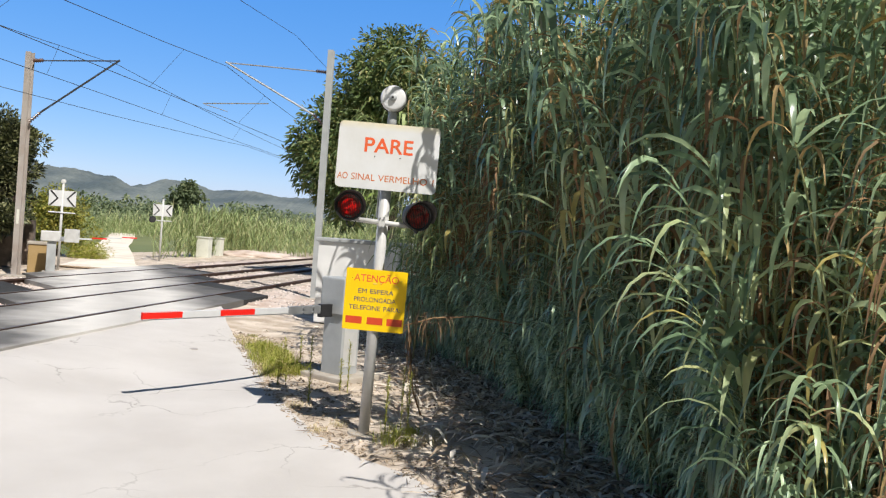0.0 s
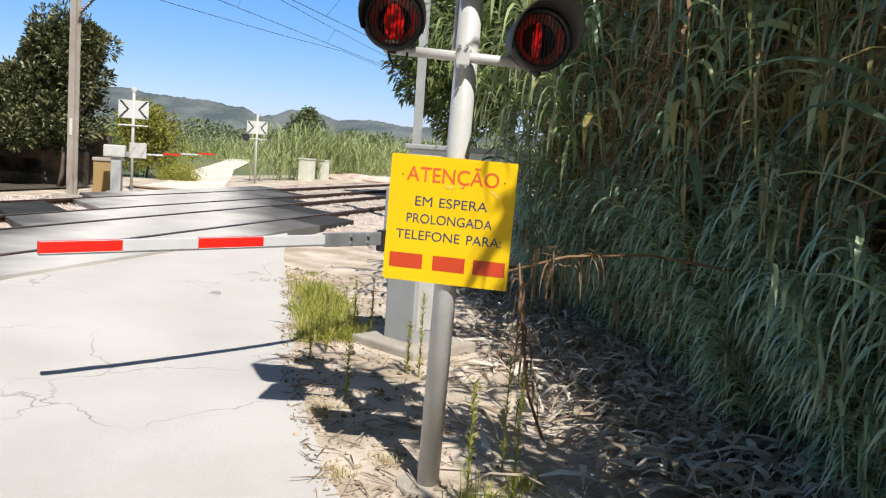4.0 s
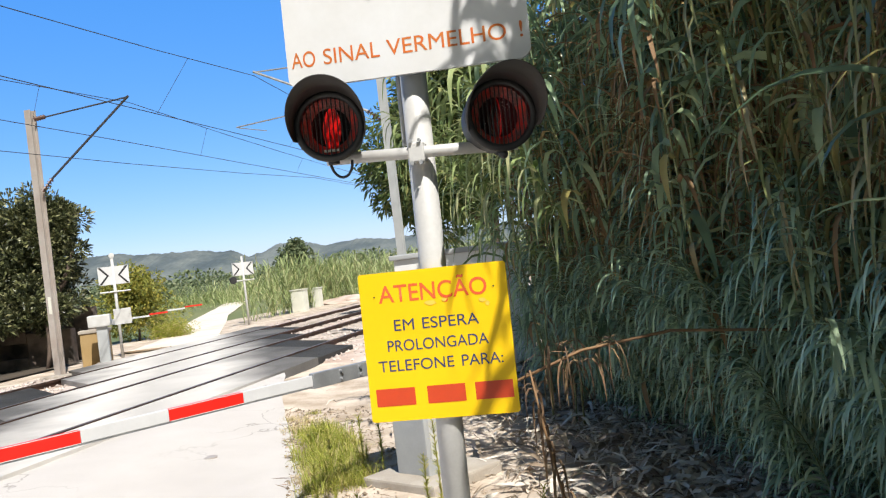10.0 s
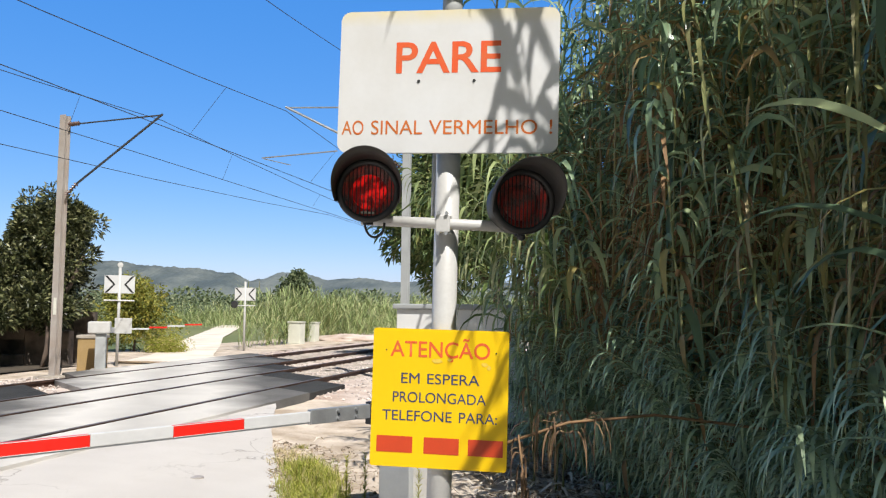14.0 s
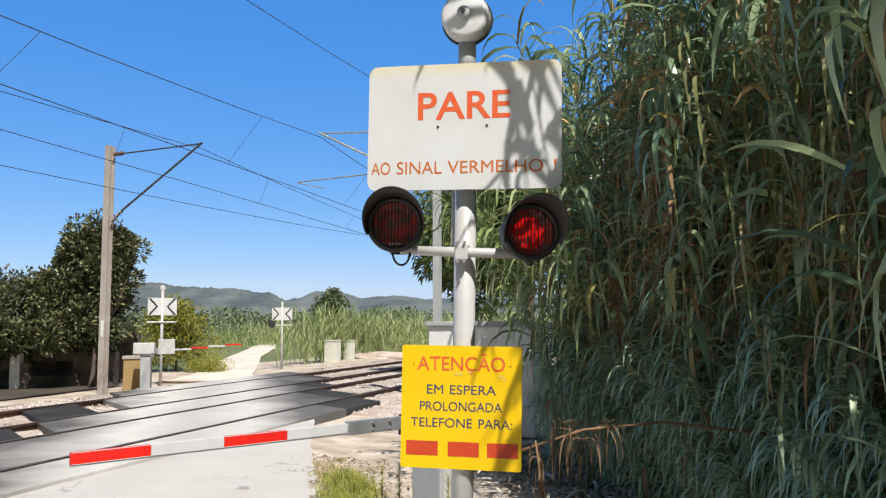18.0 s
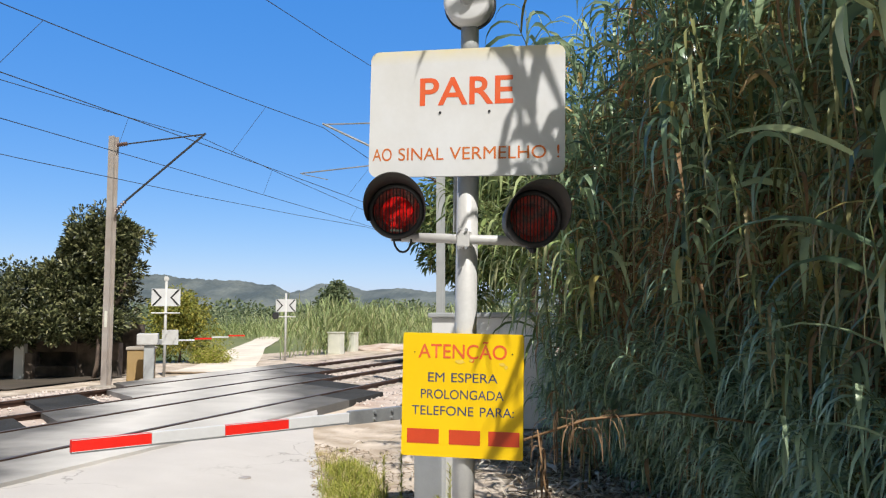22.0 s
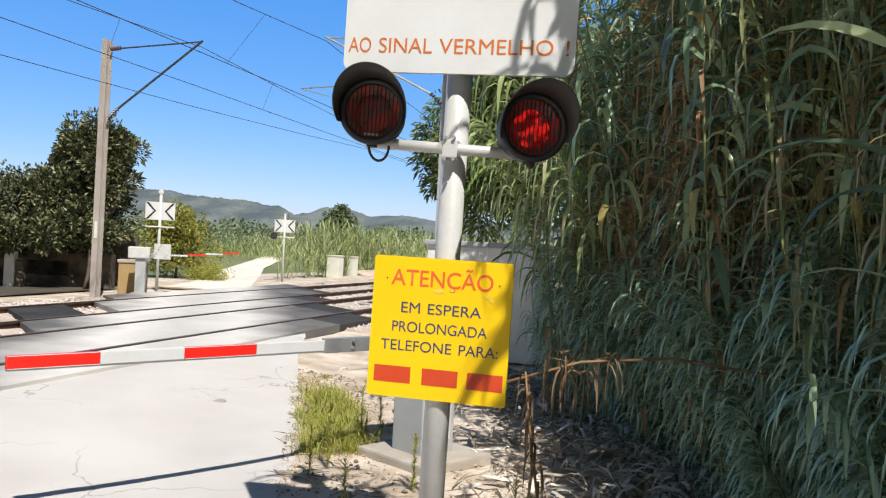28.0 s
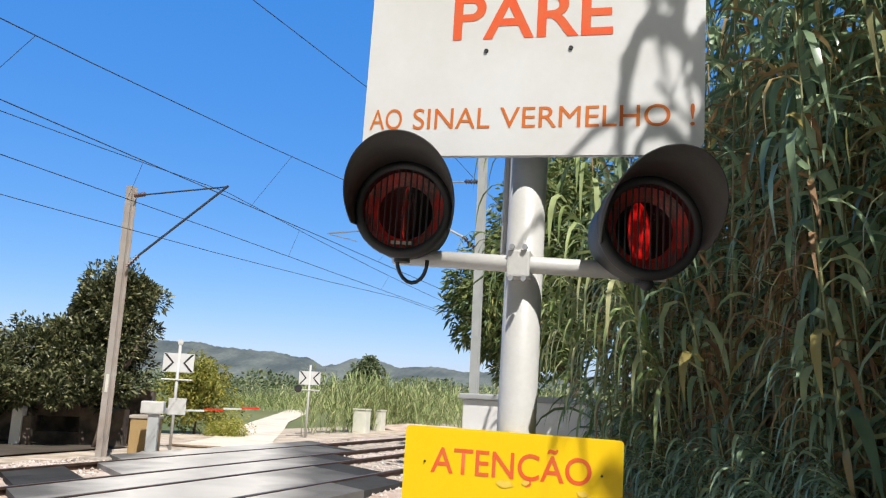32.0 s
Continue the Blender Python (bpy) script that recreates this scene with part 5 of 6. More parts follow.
# pebbles, clods and twigs on the bare soil
vv, ff = [], []
for k in range(3400):
    y = rnd.uniform(-4.0, 6.5)
    e = road_edge(y)
    x = e + abs(rnd.gauss(0, 0.7)) - 0.12
    c, r, b = Vector((x, y, land(x, y) + 0.016)), rnd.choice((0.006, 0.009, 0.013, 0.022)) * rnd.uniform(0.6, 1.2), len(vv)
    if rnd.random() < 0.3:
        a, L = rnd.uniform(0, 6.28), rnd.uniform(0.05, 0.22)
        d, n = Vector((math.cos(a), math.sin(a), rnd.uniform(-0.05, 0.2))) * L, Vector((-math.sin(a), math.cos(a), 0)) * 0.0028
        vv += [tuple(c - n), tuple(c + n), tuple(c + d + n), tuple(c + d - n), tuple(c + d / 2 + Vector((0, 0, 0.008)))]
        ff += [(b, b + 1, b + 4), (b + 1, b + 2, b + 4), (b + 2, b + 3, b + 4), (b + 3, b, b + 4)]
        continue
    for v in ((1, 0, 0), (0, 1, 0), (-1, 0, 0), (0, -1, 0), (0, 0, 0.8), (0.2, 0.1, -0.8)):
        vv.append(tuple(c + Vector([q * r * rnd.uniform(0.6, 1.3) for q in v])))
    ff += [(b + i, b + (i + 1) % 4, b + 4) for i in range(4)] + [(b + (i + 1) % 4, b + i, b + 5) for i in range(4)]
tagged(part_of("pebbles", soup(vv, ff, "pebbles"), M["clod"], None, "scattered pebbles, clods and twigs on the bare soil"), "", "pebbles", "", "stuff")

# broken dry cane across the verge
dry = thing("broken_cane", (0.95, 1.5, 0.27), "broken dry brown cane with withered leaves", "cane")
part("stem", tube([(-0.75, -0.3, 0.72), (-0.3, -0.15, 0.86), (0.2, 0.0, 0.9), (0.9, 0.1, 0.82), (1.2, 0.2, 0.6)], 0.009, 6), M["brownleaf"], dry, "", True)
vv, ff = [], []
blades(random.Random(3), lambda u: (Vector((-0.5 + 0.38 * u, -0.2 + 0.15 * u, 0.85 + 0.06 * math.sin(9 * u))), None), 30, 1, vv, ff, 0.4, 0.005, 9.0, up=0.2, low=0.0)
part_of("withered_leaves", soup(vv, ff, "withered_leaves"), M["umber"], dry)

# a withered reed hanging down behind the post
wilt = thing("withered_reed", (0.45, 0.8, 0.08), "withered brown reed hanging in a rope of dry leaves", "reed")
part("stem", tube([(0.2, 0.1, -0.1), (0.05, 0, 0.3), (-0.02, -0.03, 0.75), (-0.06, 0, 1.05)], 0.01, 6, taper=0.5), M["brownleaf"], wilt, "", True)
vv, ff = [], []
for k in range(34):
    b = rnd.uniform(0, 6.28)
    leaf_out(rnd, (0.06 - 0.12 * k / 34, 0, 0.25 + 0.8 * k / 34), Vector((math.cos(b) * 0.5, math.sin(b) * 0.5, 0.1)), 0.26, 0.007, 20.0, vv, ff)
part_of("withered_leaves", soup(vv, ff, "withered_leaves"), M["umber"], wilt)

# weeds and grass along the road's edge
def tuft_mesh(seed, n, h, spread, width, droop, green="weed"):
    r = random.Random(seed)
    vv, ff = [], []
    for k in range(n):
        a, q = r.uniform(0, 6.28), r.uniform(0, spread)
        o = Vector((q * math.cos(a), q * math.sin(a), 0))
        blades(r, lambda u: (o, None), 1, 1, vv, ff, h * r.uniform(0.4, 1.15), width, droop, spread=r.uniform(0.25, 0.9), seg=4, up=2.0, low=0)
    me = soup(vv, ff, "blades")
    me.materials.append(M[green])
    return me


def stalk_mesh(seed, h):
    r = random.Random(seed)
    vv, ff = [], []
    blades(r, lambda u: (Vector((0, 0, h * u)), None), 150, 1, vv, ff, 0.055, 0.0022, 0.9, up=1.3, low=0.05, seg=3)
    me = soup(vv, ff, "leaves")
    me.materials.append(M["weed"])
    sb = rod((0, 0, 0), (0, 0, h), 0.006, 0.002, 5)
    sm = bpy.data.meshes.new("stalk")
    sb.to_mesh(sm), sb.free()
    sm.materials.append(M["weed"])
    return sm, me


TUFTS = [tuft_mesh(40 + k, 170 + 50 * k, 0.13 + 0.045 * k, 0.17 + 0.04 * k, 0.0026, 2.2) for k in range(4)]
TUFTS += [tuft_mesh(50 + k, 150, 0.10 + 0.04 * k, 0.2, 0.0022, 2.6, "straw") for k in range(2)]
STALKS = [stalk_mesh(60 + k, 0.38 + 0.12 * k) for k in range(3)]
r7 = random.Random(77)
spots = [(road_edge(y) + r7.uniform(0.02, 0.45), y) for y in [0.0 + 0.33 * k + r7.uniform(-0.1, 0.1) for k in range(20)]]
spots += [(-0.85, 3.6), (-1.2, 4.4), (-0.5, 4.8), (-1.7, 5.6), (-0.3, 3.3), (0.55, 0.2), (0.42, -0.25), (0.6, 0.55), (0.75, -0.1), (-0.2, 0.9), (-0.05, 1.6)]
spots += [(r7.uniform(-1.5, -0.2), r7.uniform(1.2, 5.4)) for k in range(30)]
spots = [(x, y) for x, y in spots if road_edge(y) + 0.02 < x < road_edge(y) + (0.6 if y > 0.6 else 2) and not (0.35 < y < 2.7 and r7.random() < 0.85)]
spots += [(road_edge(y) + 0.06 + 0.42 * r7.random(), y) for y in [2.8 + 0.065 * k for k in range(38)]]
for x, y in spots:
    t = thing("weed_tuft", (x, y, land(x, y)), "yellow-green tuft of grass and weeds at the road's edge", "weed", "weeds on the verge", turn=r7.uniform(0, 360))
    ob = new("grass", r7.choice(TUFTS))
    ob.parent = t
    k = r7.uniform(0.55, 1.0)
    ob.scale = (k, k, k)
for x, y in ((-1.15, 3.1), (-1.02, 3.2), (-0.7, 1.3), (0.5, 0.05), (-0.45, 2.05), (-0.35, 2.0), (0.3, -0.2), (0.42, 0.3), (-1.25, 2.2), (-1.2, 2.45), (-1.3, 2.75)):
    t = thing("tall_weed", (x, y, land(x, y)), "thin upright green weed stalk on the verge", "weed", "weeds on the verge", turn=r7.uniform(0, 360))
    for me, nm in zip(r7.choice(STALKS), ("stalk", "leaves")):
        ob = new(nm, me)
        ob.parent = t


def crown(name, leaves, size, clumps, material, parent, seed, shape, length=0.16, width=0.05, lift=0.0):
    """Many small leaves in uneven clumps, filling the places that shape() gives."""
    rnd = random.Random(seed)
    vv, ff = [], []
    for c in range(clumps):
        centre, r = shape(rnd)
        for k in range(leaves // clumps):
            v = Vector((rnd.gauss(0, 1), rnd.gauss(0, 1), rnd.gauss(0, 0.8)))
            p = Vector(centre) + v.normalized() * r * rnd.uniform(0.55, 1.0)
            out = (v.normalized() + Vector((rnd.uniform(-0.6, 0.6), rnd.uniform(-0.6, 0.6), rnd.uniform(-0.5, 0.5) + lift))).normalized()
            side = out.orthogonal().normalized()
            side = Matrix.Rotation(rnd.uniform(0, 6.28), 3, out) @ side
            L, w, b = length * rnd.uniform(0.6, 1.3), width * rnd.uniform(0.7, 1.2), len(vv)
            tip = p + out * L + Vector((0, 0, -0.25 * L))
            mid = p.lerp(tip, 0.5) + Vector((0, 0, 0.08 * L))
            vv.extend((tuple(p), tuple(mid - side * w), tuple(tip), tuple(mid + side * w)))
            ff.append((b, b + 1, b + 2, b + 3))
    return part_of(name, soup(vv, ff, name), material, parent)


def limbs(parent, points, r):
    for k, line in enumerate(points):
        part("trunk" if k == 0 else "limb", tube(line, r if k == 0 else r * 0.55, 8, taper=0.4), M["bark"], parent, "", True)


def dome(cx, cy, cz, rx, ry, rz, r0, r1):
    def shape(rnd):
        v = Vector((rnd.gauss(0, 1), rnd.gauss(0, 1), rnd.gauss(0, 1))).normalized() * rnd.uniform(0.35, 1.0)
        return (cx + v.x * rx, cy + v.y * ry, cz + v.z * rz), rnd.uniform(r0, r1)
    return shape


def both(*shapes):
    return lambda rnd: rnd.choice(shapes)(rnd)


tree = thing("broadleaf_tree", (-13.9, 17.2, 0.1), "dense dark green broadleaf tree over a ruined wall", "tree")
limbs(tree, [[(0.3, 0, -0.2), (0.4, 0, 1.2), (0.5, 0, 2.6), (0.6, 0.1, 3.8)], [(0.4, 0, 1.0), (-0.8, -0.3, 1.9), (-2.0, -0.4, 2.4)], [(0.4, 0, 1.4), (1.3, -0.3, 2.2), (1.6, -0.2, 3.0)]], 0.16)
crown("crown", 72000, 1, 400, M["tree"], tree, 5, both(dome(0.75, 0, 3.65, 1.1, 1.0, 1.15, 0.2, 0.42), dome(0.2, 0, 3.7, 0.8, 0.8, 0.9, 0.2, 0.4), dome(0.5, 0, 2.5, 1.25, 1.2, 1.2, 0.2, 0.45), dome(-1.5, -0.6, 1.95, 1.8, 1.2, 0.95, 0.2, 0.45), dome(-1.9, -1.3, 1.4, 2.0, 0.8, 0.5, 0.2, 0.4), dome(0.5, -0.8, 1.6, 1.2, 0.9, 0.5, 0.2, 0.4), dome(-1.2, -2.1, 1.5, 2.4, 0.7, 0.4, 0.2, 0.4), dome(-0.6, -0.3, 2.6, 0.9, 1.0, 0.8, 0.2, 0.45)), 0.165, 0.032, 0.5)
for p in ((-16.8, 18.2, 0.9), (-19.2, 17.6, 1.2)):
    more = thing("broadleaf_shrub", (p[0], p[1], 0.0), "dark green bushy shrub beside the railway", "shrub", "bushes by the ruin")
    limbs(more, [[(0, 0, -0.1), (0.1, 0, 1.4)]], 0.08)
    crown("crown", 12000, 1, 150, M["tree"], more, int(-p[0] * 7), dome(0, 0, 1.9, 1.6, 1.3, 1.5, 0.25, 0.5), 0.15, 0.035)

# ruined wall in the tree's shade
ruin = thing("ruined_wall", (-14.1, 16.9, 0.0), "stained ruined plaster wall with a dark window hole", "ruin", turn=8)
part("wall_left", box(-2.2, -0.9, -0.15, 0.15, -0.2, 1.2, 0.03), M["plaster"], ruin)
part("wall_right", box(0.3, 1.5, -0.15, 0.15, -0.2, 1.1, 0.03), M["plaster"], ruin)
part("sill", box(-0.9, 0.3, -0.15, 0.15, -0.2, 0.45, 0.02), M["plaster"], ruin)
part("lintel", box(-0.9, 0.3, -0.15, 0.15, 0.85, 1.15, 0.02), M["plaster"], ruin)
part("back_wall", box(-2.2, 1.5, 1.4, 1.6, -0.2, 1.6, 0.02), M["plaster"], ruin)
stump = thing("white_pillar", (-14.6, 15.6, 0.0), "short whitewashed gate pillar under the tree", "pillar", turn=15)
part("pillar", box(-0.13, 0.13, -0.13, 0.13, -0.1, 1.1, 0.03), M["hut"], stump)
part("broken_edge", box(0.13, 0.34, -0.08, 0.13, -0.1, 0.86, 0.03), M["plaster"], stump, "stained stub of broken wall")

# added low bushes; their dark leaves stand for the shade beside the ruin
for x, y, w in ((-17.4, 13.6, 1.2), (-16.9, 14.8, 1.2)):
    low = thing("shrub", (x, y, 0.0), "low dark bush added for the shade beside the ruined wall", "shrub", "undergrowth by the ruin")
    limbs(low, [[(0, 0, -0.1), (0.05, 0, 0.3)]], 0.02)
    crown("crown", 3600, 1, 70, M["tree"], low, int(-x * 9), dome(0, 0, 0.18, w, 0.55, 0.32, 0.1, 0.22), 0.12, 0.03)
snag = thing("leaning_trunk", (-12.75, 16.0, 0.05), "bare leaning trunk propped under the tree", "trunk")
part("trunk", tube([(0, 0, -0.1), (0.15, 0, 0.5), (0.1, 0.1, 1.1), (-0.2, 0.2, 1.7)], 0.07, 8, taper=0.6), M["bark"], snag, "", True)

pine = thing("bushy_tree", (-1.75, 23.2, 0.0), "tall bushy dark green tree behind the reeds", "tree")
limbs(pine, [[(0, 0, -0.2), (0.1, 0, 3), (0, 0, 7.5)], [(0, 0, 2.5), (-1.8, 0, 4.2)], [(0, 0, 3.5), (1.5, 0, 6.0)]], 0.22)
crown("crown", 60000, 1, 420, M["pine"], pine, 6, both(dome(0.2, 0, 6.6, 2.6, 2.4, 3.0, 0.35, 0.75), dome(-1.5, 0, 5.0, 2.1, 2.0, 2.5, 0.35, 0.75)), 0.26, 0.045)

shrub = thing("shrub", (-15.2, 25.0, 0.0), "yellow-green bushy shrub beside the farm track", "shrub")
limbs(shrub, [[(0, 0, -0.1), (0.1, 0, 1.0)]], 0.06)
crown("crown", 10000, 1, 170, M["bush"], shrub, 7, both(dome(-0.1, 0, 1.3, 1.7, 1.4, 1.2, 0.2, 0.4), dome(0.0, 0, 2.0, 1.1, 1.0, 0.8, 0.2, 0.4)), 0.14, 0.034)
low = thing("shrub", (-14.1, 25.2, 0.0), "low straw-coloured bush at the edge of the track", "shrub")
limbs(low, [[(0, 0, -0.1), (0.05, 0, 0.4)]], 0.03)
crown("crown", 5000, 1, 110, M["weed"], low, 17, both(dome(0, 0, 0.5, 1.0, 0.8, 0.55, 0.12, 0.3), dome(0.5, -0.6, 0.3, 0.7, 0.6, 0.4, 0.1, 0.25)), 0.14, 0.012)

lone = thing("field_tree", (-51.6, 150, -0.5), "lone dark round tree far out in the fields", "tree")
limbs(lone, [[(0, 0, -0.5), (0, 0, 5)]], 0.3)
crown("crown", 5200, 1, 90, M["olive"], lone, 8, both(dome(0, 0, 5.4, 3.3, 3.0, 3.6, 0.6, 1.3), dome(0.5, 0, 7.6, 1.6, 1.6, 1.4, 0.5, 1.0)), 0.7, 0.25)

# far cane fields and hedges, one piece of stuff each
rnd = random.Random(21)


def cane_field(name, line, rows, height, label, spread=1.2, green="farreed"):
    vv, ff = [], []
    for (x0, y0), (x1, y1) in zip(line, line[1:]):
        n = int(math.hypot(x1 - x0, y1 - y0) / 0.22)
        for k in range(n):
            for r in range(rows):
                u = (k + rnd.random()) / n
                x, y = x0 + (x1 - x0) * u + rnd.uniform(-0.3, 0.3), y0 + (y1 - y0) * u + r * spread + rnd.uniform(-0.4, 0.4)
                h = height * rnd.uniform(0.7, 1.1)
                base = Vector((x, y, land(x, y) - 0.1))
                blades(rnd, lambda u2: (base + Vector((0, 0, h * u2)), None), 12, 1, vv, ff, 0.7, 0.021, 1.4, seg=3, low=0.03, up=2.0)
    return tagged(part_of(name, soup(vv, ff, name), M[green], None, label), "", "reeds", "", "stuff")


cane_field("cane_field", [(-12.5, 27.9), (-12.1, 30.5), (-12.3, 33.4), (-12.3, 36.9), (-11.0, 39.9), (-6.0, 42), (3, 48)], 8, 2.3, "bright green field of reeds beyond the tracks")
cane_field("cane_hedge", [(-33, 62), (-22, 66), (-14, 60)], 4, 2.0, "low pale green crop at the edge of the fields", 2.5)

# hedges, orchards and scattered trees of the plain
def far_woods(name, count, y0, y1, spread, size, material, label, seed):
    r = random.Random(seed)
    vv, ff = [], []
    for k in range(count):
        y = r.uniform(y0, y1)
        x = r.uniform(*spread) * y
        h = size * r.uniform(0.5, 1.2)
        for j in range(230):
            v = Vector((r.gauss(0, 1), r.gauss(0, 1), r.gauss(0, 1))).normalized()
            v *= r.uniform(0.7, 1.05)
            p = Vector((x + v.x * h * 0.75, y + v.y * h * 0.6, land(x, y) + h * 0.55 + v.z * h * 0.5))
            side = Vector((r.uniform(-1, 1), r.uniform(-1, 1), r.uniform(-1, 1))).normalized() * h * 0.06
            up = side.orthogonal().normalized() * h * 0.045
            b = len(vv)
            vv.extend((tuple(p - side), tuple(p - up), tuple(p + side), tuple(p + up)))
            ff.append((b, b + 1, b + 2, b + 3))
    tagged(part_of(name, soup(vv, ff, name), material, None, label), "", "trees", "", "stuff")


far_woods("far_trees", 460, 150, 480, (-0.75, 0.1), 5.2, M["olive"], "scattered grey-green trees on the far plain", 31)
far_woods("far_bushes", 150, 85, 170, (-0.62, -0.02), 2.3, M["olive"], "olive bushes along the field edges", 32)
cane_field("crop_field", [(-44, 72), (-30, 76), (-20, 80)], 6, 1.3, "pale green crop across the fields", 3.0, "crop")
for x, y, w in ((-78, 300, 9), (-60, 330, 7), (-118, 320, 8)):
    home = thing("farmhouse", (x, y, -0.4), "small white farmhouse with a red tiled roof far away", "house", "far houses", turn=20)
    part("wall", box(-w / 2, w / 2, -3, 3, 0, 3.2), M["hut"], home)
    bm = bmesh.new()
    ridge_pts = [(-w / 2 - 0.3, -3.4, 3.2), (w / 2 + 0.3, -3.4, 3.2), (w / 2 + 0.3, 3.4, 3.2), (-w / 2 - 0.3, 3.4, 3.2), (-w / 2 - 0.3, 0, 4.7), (w / 2 + 0.3, 0, 4.7)]
    q = [bm.verts.new(v) for v in ridge_pts]
    for f in ((0, 1, 5, 4), (2, 3, 4, 5), (0, 4, 3), (1, 2, 5), (0, 3, 2, 1)):
        bm.faces.new([q[i] for i in f])
    part("roof", bm, M["ochre"], home, "reddish tiled roof")
    part("window", box(-1, 0.2, -3.03, -3.005, 1.0, 2.2), M["black"], home)

# pale soil on the far side of the tracks
vv, ff = [], []
for j in range(60):
    for i in range(12):
        p = at_track(12.3 + 0.55 * i, -20 + 1.2 * j)
        vv.append((p.x, p.y, land(p.x, p.y) + 0.012 + 0.02 * noise.noise((p.x, p.y, 2)) - 0.03 * (i == 11)))
for j in range(59):
    for i in range(11):
        a = j * 12 + i
        ff.append((a, a + 1, a + 13, a + 12))
tagged(part_of("far_verge", soup(vv, ff, "far_verge"), M["dirt"], None, "bare pale soil beyond the railway", True), "", "verge", "", "structure")

# a heap of pale gravel beside the relay cabinets
bm = bmesh.new()
bmesh.ops.create_icosphere(bm, subdivisions=4, radius=1.0)
for v in bm.verts:
    q = v.co.copy()
    v.co = Vector((q.x * 2.6, q.y * 1.6, q.z * 0.3)) * (1 + 0.25 * noise.noise(q * 2.2) + 0.08 * noise.noise(q * 7))
heap = part("gravel_mound", bm, M["ballast"], None, "low mound of pale gravel beside the tracks", True)
heap.location = (-10.3, 38.0, land(-10.3, 38.0))
tagged(heap, "", "gravel mound")

# dark ground sheet under the reeds; its colour deepens the shade between them
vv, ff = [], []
BED_Y = [float(v) for v in np.arange(-5.0, 9.01, 0.35)]
for y in BED_Y:
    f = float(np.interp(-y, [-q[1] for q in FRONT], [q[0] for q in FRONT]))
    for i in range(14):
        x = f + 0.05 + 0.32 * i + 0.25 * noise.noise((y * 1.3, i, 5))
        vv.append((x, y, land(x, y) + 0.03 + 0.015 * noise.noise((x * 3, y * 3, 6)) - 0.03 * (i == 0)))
for j in range(len(BED_Y) - 1):
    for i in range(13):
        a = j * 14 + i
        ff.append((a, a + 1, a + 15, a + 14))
tagged(part_of("reed_bed", soup(vv, ff, "reed_bed"), M["shade_soil"], None, "dark sheet deepening the shade under the reed thicket", True), "", "ground", "", "structure")

# dark sheet that paints the shade on the ground under the tree and the ruined wall
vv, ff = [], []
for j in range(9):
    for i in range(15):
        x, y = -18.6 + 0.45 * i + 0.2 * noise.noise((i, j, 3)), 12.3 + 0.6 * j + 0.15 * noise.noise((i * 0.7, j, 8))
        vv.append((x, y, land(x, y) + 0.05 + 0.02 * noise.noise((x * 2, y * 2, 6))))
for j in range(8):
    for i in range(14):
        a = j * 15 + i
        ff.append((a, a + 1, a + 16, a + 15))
tagged(part_of("shade_patch", soup(vv, ff, "shade_patch"), M["shade_soil"], None, "dark sheet painting the shade under the tree and the ruin", True), "", "ground", "", "structure")

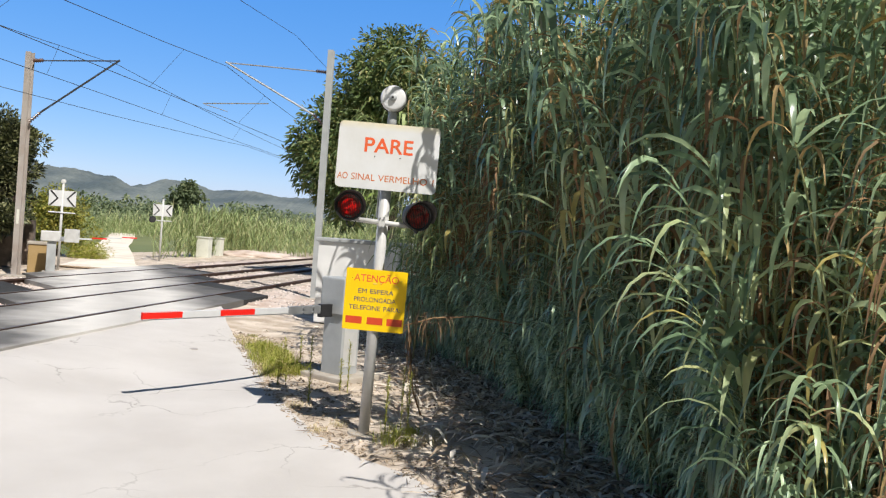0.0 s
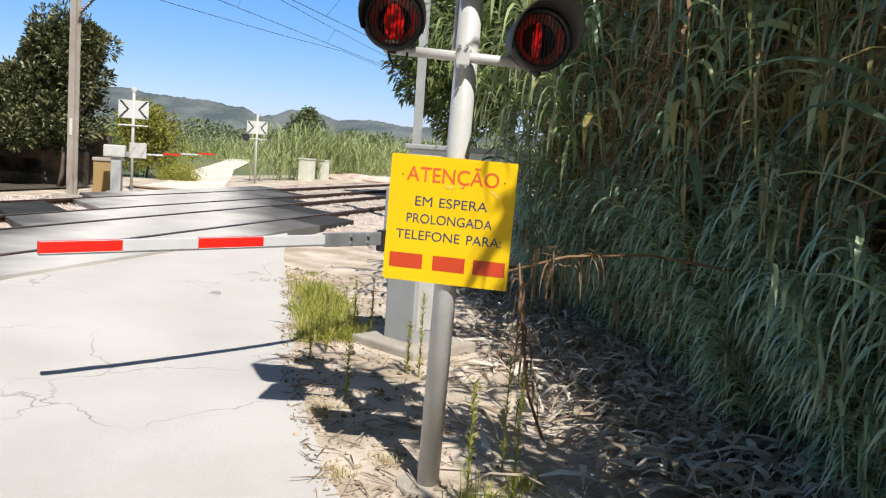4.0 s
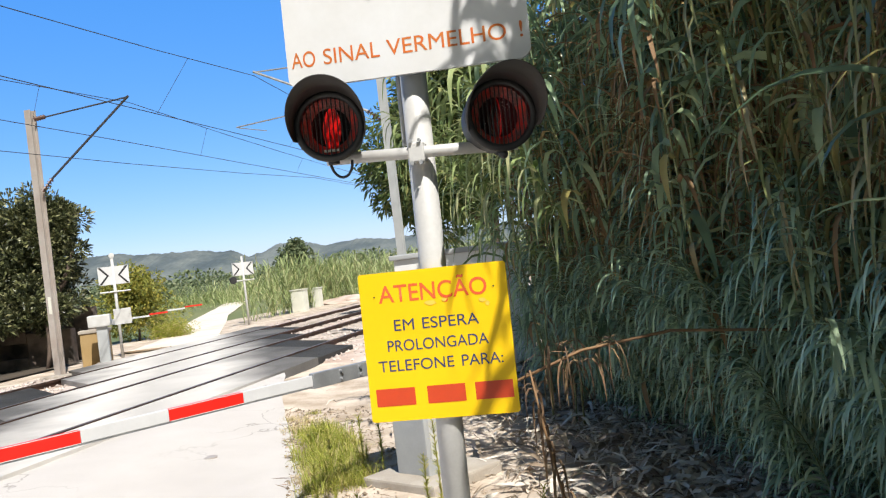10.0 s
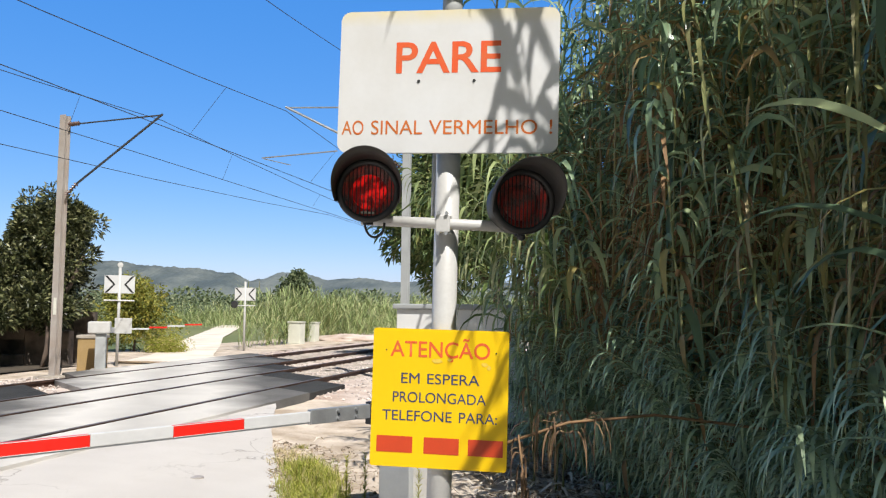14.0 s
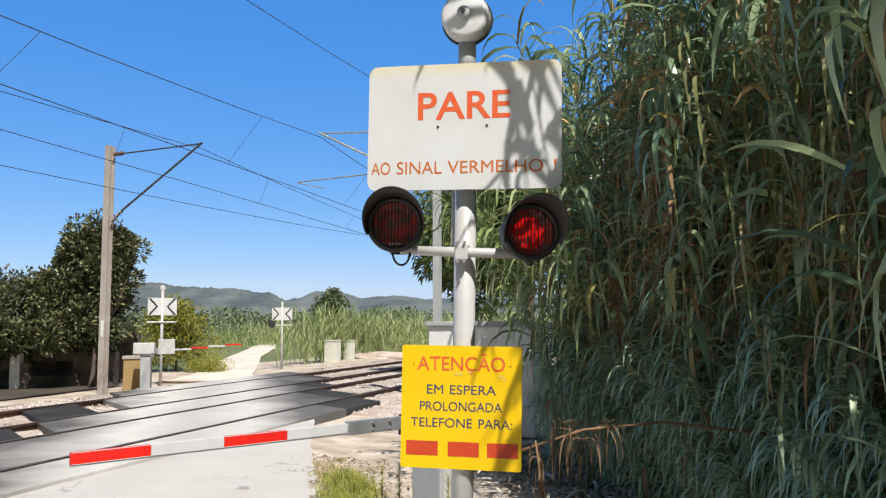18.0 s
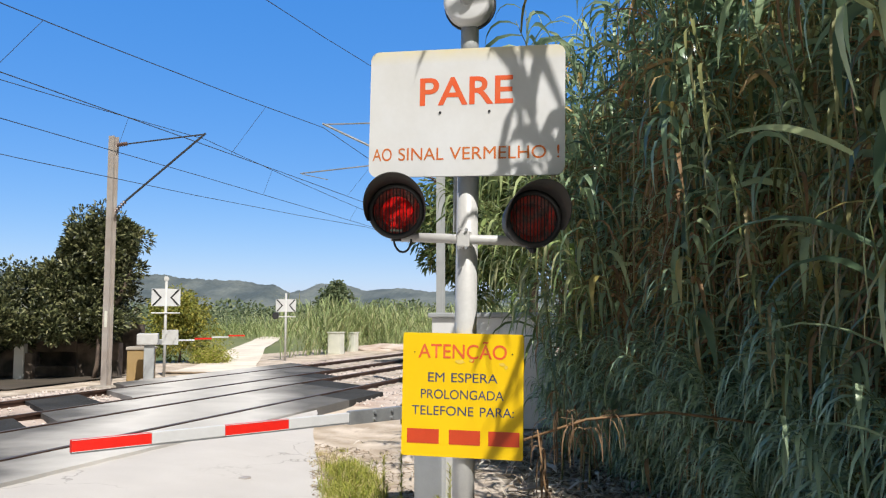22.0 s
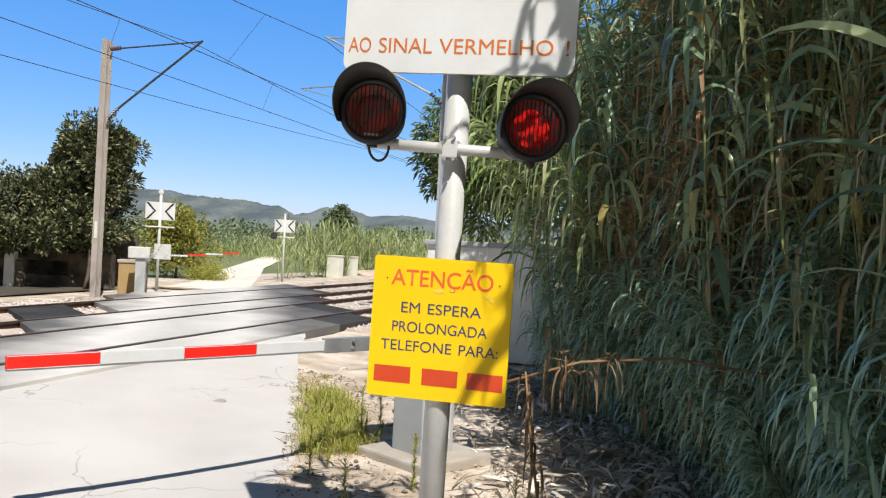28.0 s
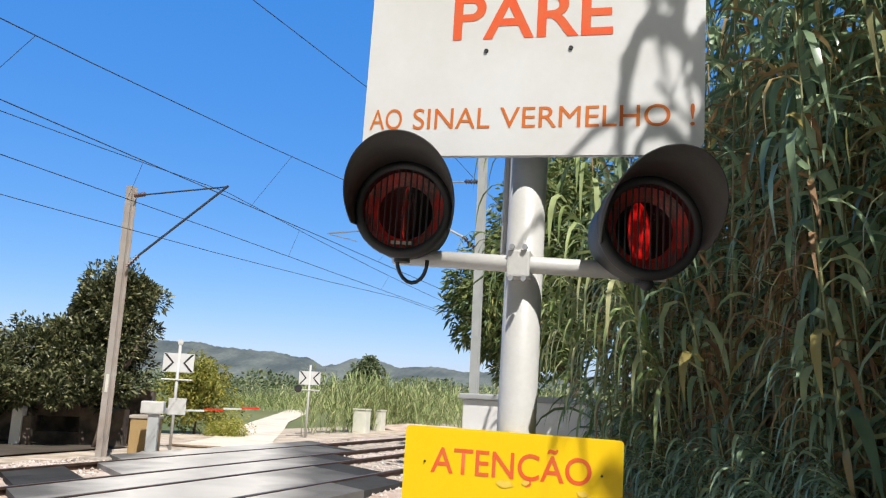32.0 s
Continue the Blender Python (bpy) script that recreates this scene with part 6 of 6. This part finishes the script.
# wooded plain and hills in the distance; haze is painted into the hills' colour
def ridge(name, y, pts, depth, label):
    vv, ff = [], []
    n = 1500
    for k in range(n + 1):
        x = pts[0][0] + (pts[-1][0] - pts[0][0]) * k / n
        z = 0.0
        for (xa, za), (xb, zb) in zip(pts, pts[1:]):
            if xa <= x <= xb:
                u = smooth(xa, xb, x)
                z = za + (zb - za) * u
        z += 1.8 * noise.noise((x * 0.03, y, 0)) + 1.6 * noise.noise((x * 0.11, y, 4)) + 2.0 * abs(noise.noise((x * 0.21, y, 9))) + 2.6 * abs(noise.noise((x * 0.09, y, 13))) * abs(noise.noise((x * 0.5, y, 17)))
        vv += [(x, y - depth, -3), (x, y - depth * 0.4, z * 0.55), (x, y, z), (x, y + depth, -3)]
    for k in range(n):
        for i in range(3):
            a = 4 * k + i
            ff.append((a, a + 4, a + 5, a + 1))
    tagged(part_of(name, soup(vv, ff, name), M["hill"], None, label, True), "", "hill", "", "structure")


ridge("backdrop", 1400, [(-2200, 70), (-1700, 95), (-1138, 92), (-818, 83), (-750, 74), (-672, 71), (-596, 62), (-560, 48), (-450, 12)], 260, "low wooded hill in the distance with blue haze in its colour")
ridge("backdrop", 1480, [(-680, 12), (-574, 54), (-530, 67), (-486, 64), (-441, 54), (-376, 57), (-320, 51), (0, 50), (400, 66), (900, 40)], 260, "low wooded hill in the distance with blue haze in its colour")


# ---- what moves ----
def motions():
    """The two lamps take turns: each reflector swings its lit side to the front and away again."""
    period, first = 0.918, 1.05
    for core, shift in ((core_a, 0.0), (core_b, 0.5)):
        rows, angle, k = [], 0.0, 0
        start = first + shift * period - 3 * period
        t = start
        keyed = []
        n = 0
        while t < 33:
            # lit around t, dark half a period later
            keyed += [(t - 0.20 * period, 360.0 * n), (t + 0.17 * period, 360.0 * n)]
            for j, u in enumerate((0.22, 0.27, 0.32)):
                keyed.append((t + u * period, 360.0 * n + 60.0 * (j + 1)))
            for j, u in enumerate((0.64, 0.69, 0.74)):
                keyed.append((t + u * period, 360.0 * n + 180.0 + 60.0 * j))
            n += 1
            t += period
        lo = [r for r in keyed if 0.0 < r[0] < 32.0]
        first_angle = np.interp(0.0, [r[0] for r in keyed], [r[1] for r in keyed])
        last_angle = np.interp(32.0, [r[0] for r in keyed], [r[1] for r in keyed])
        rows = [(0.0, first_angle), *lo, (32.0, last_angle)]
        seen, out = set(), []
        for t, a in rows:
            if frame(t) not in seen:
                seen.add(frame(t))
                out.append((t, pose(0, 0.072, 0, 0, 0, a)))
        walk(core, out)
    # a light breeze rocks the leaning reeds
    for k, (reed, rest) in enumerate(SWAYING):
        rows = []
        for j in range(41):
            t = 0.8 * j
            rows.append((t, rest @ pose(0, 0, 0, 0.5 * math.sin(2.1 * t + 1.7 * k), 0.6 * math.sin(1.6 * t + 0.9 * k), 0)))
        walk(reed, rows)


motions()
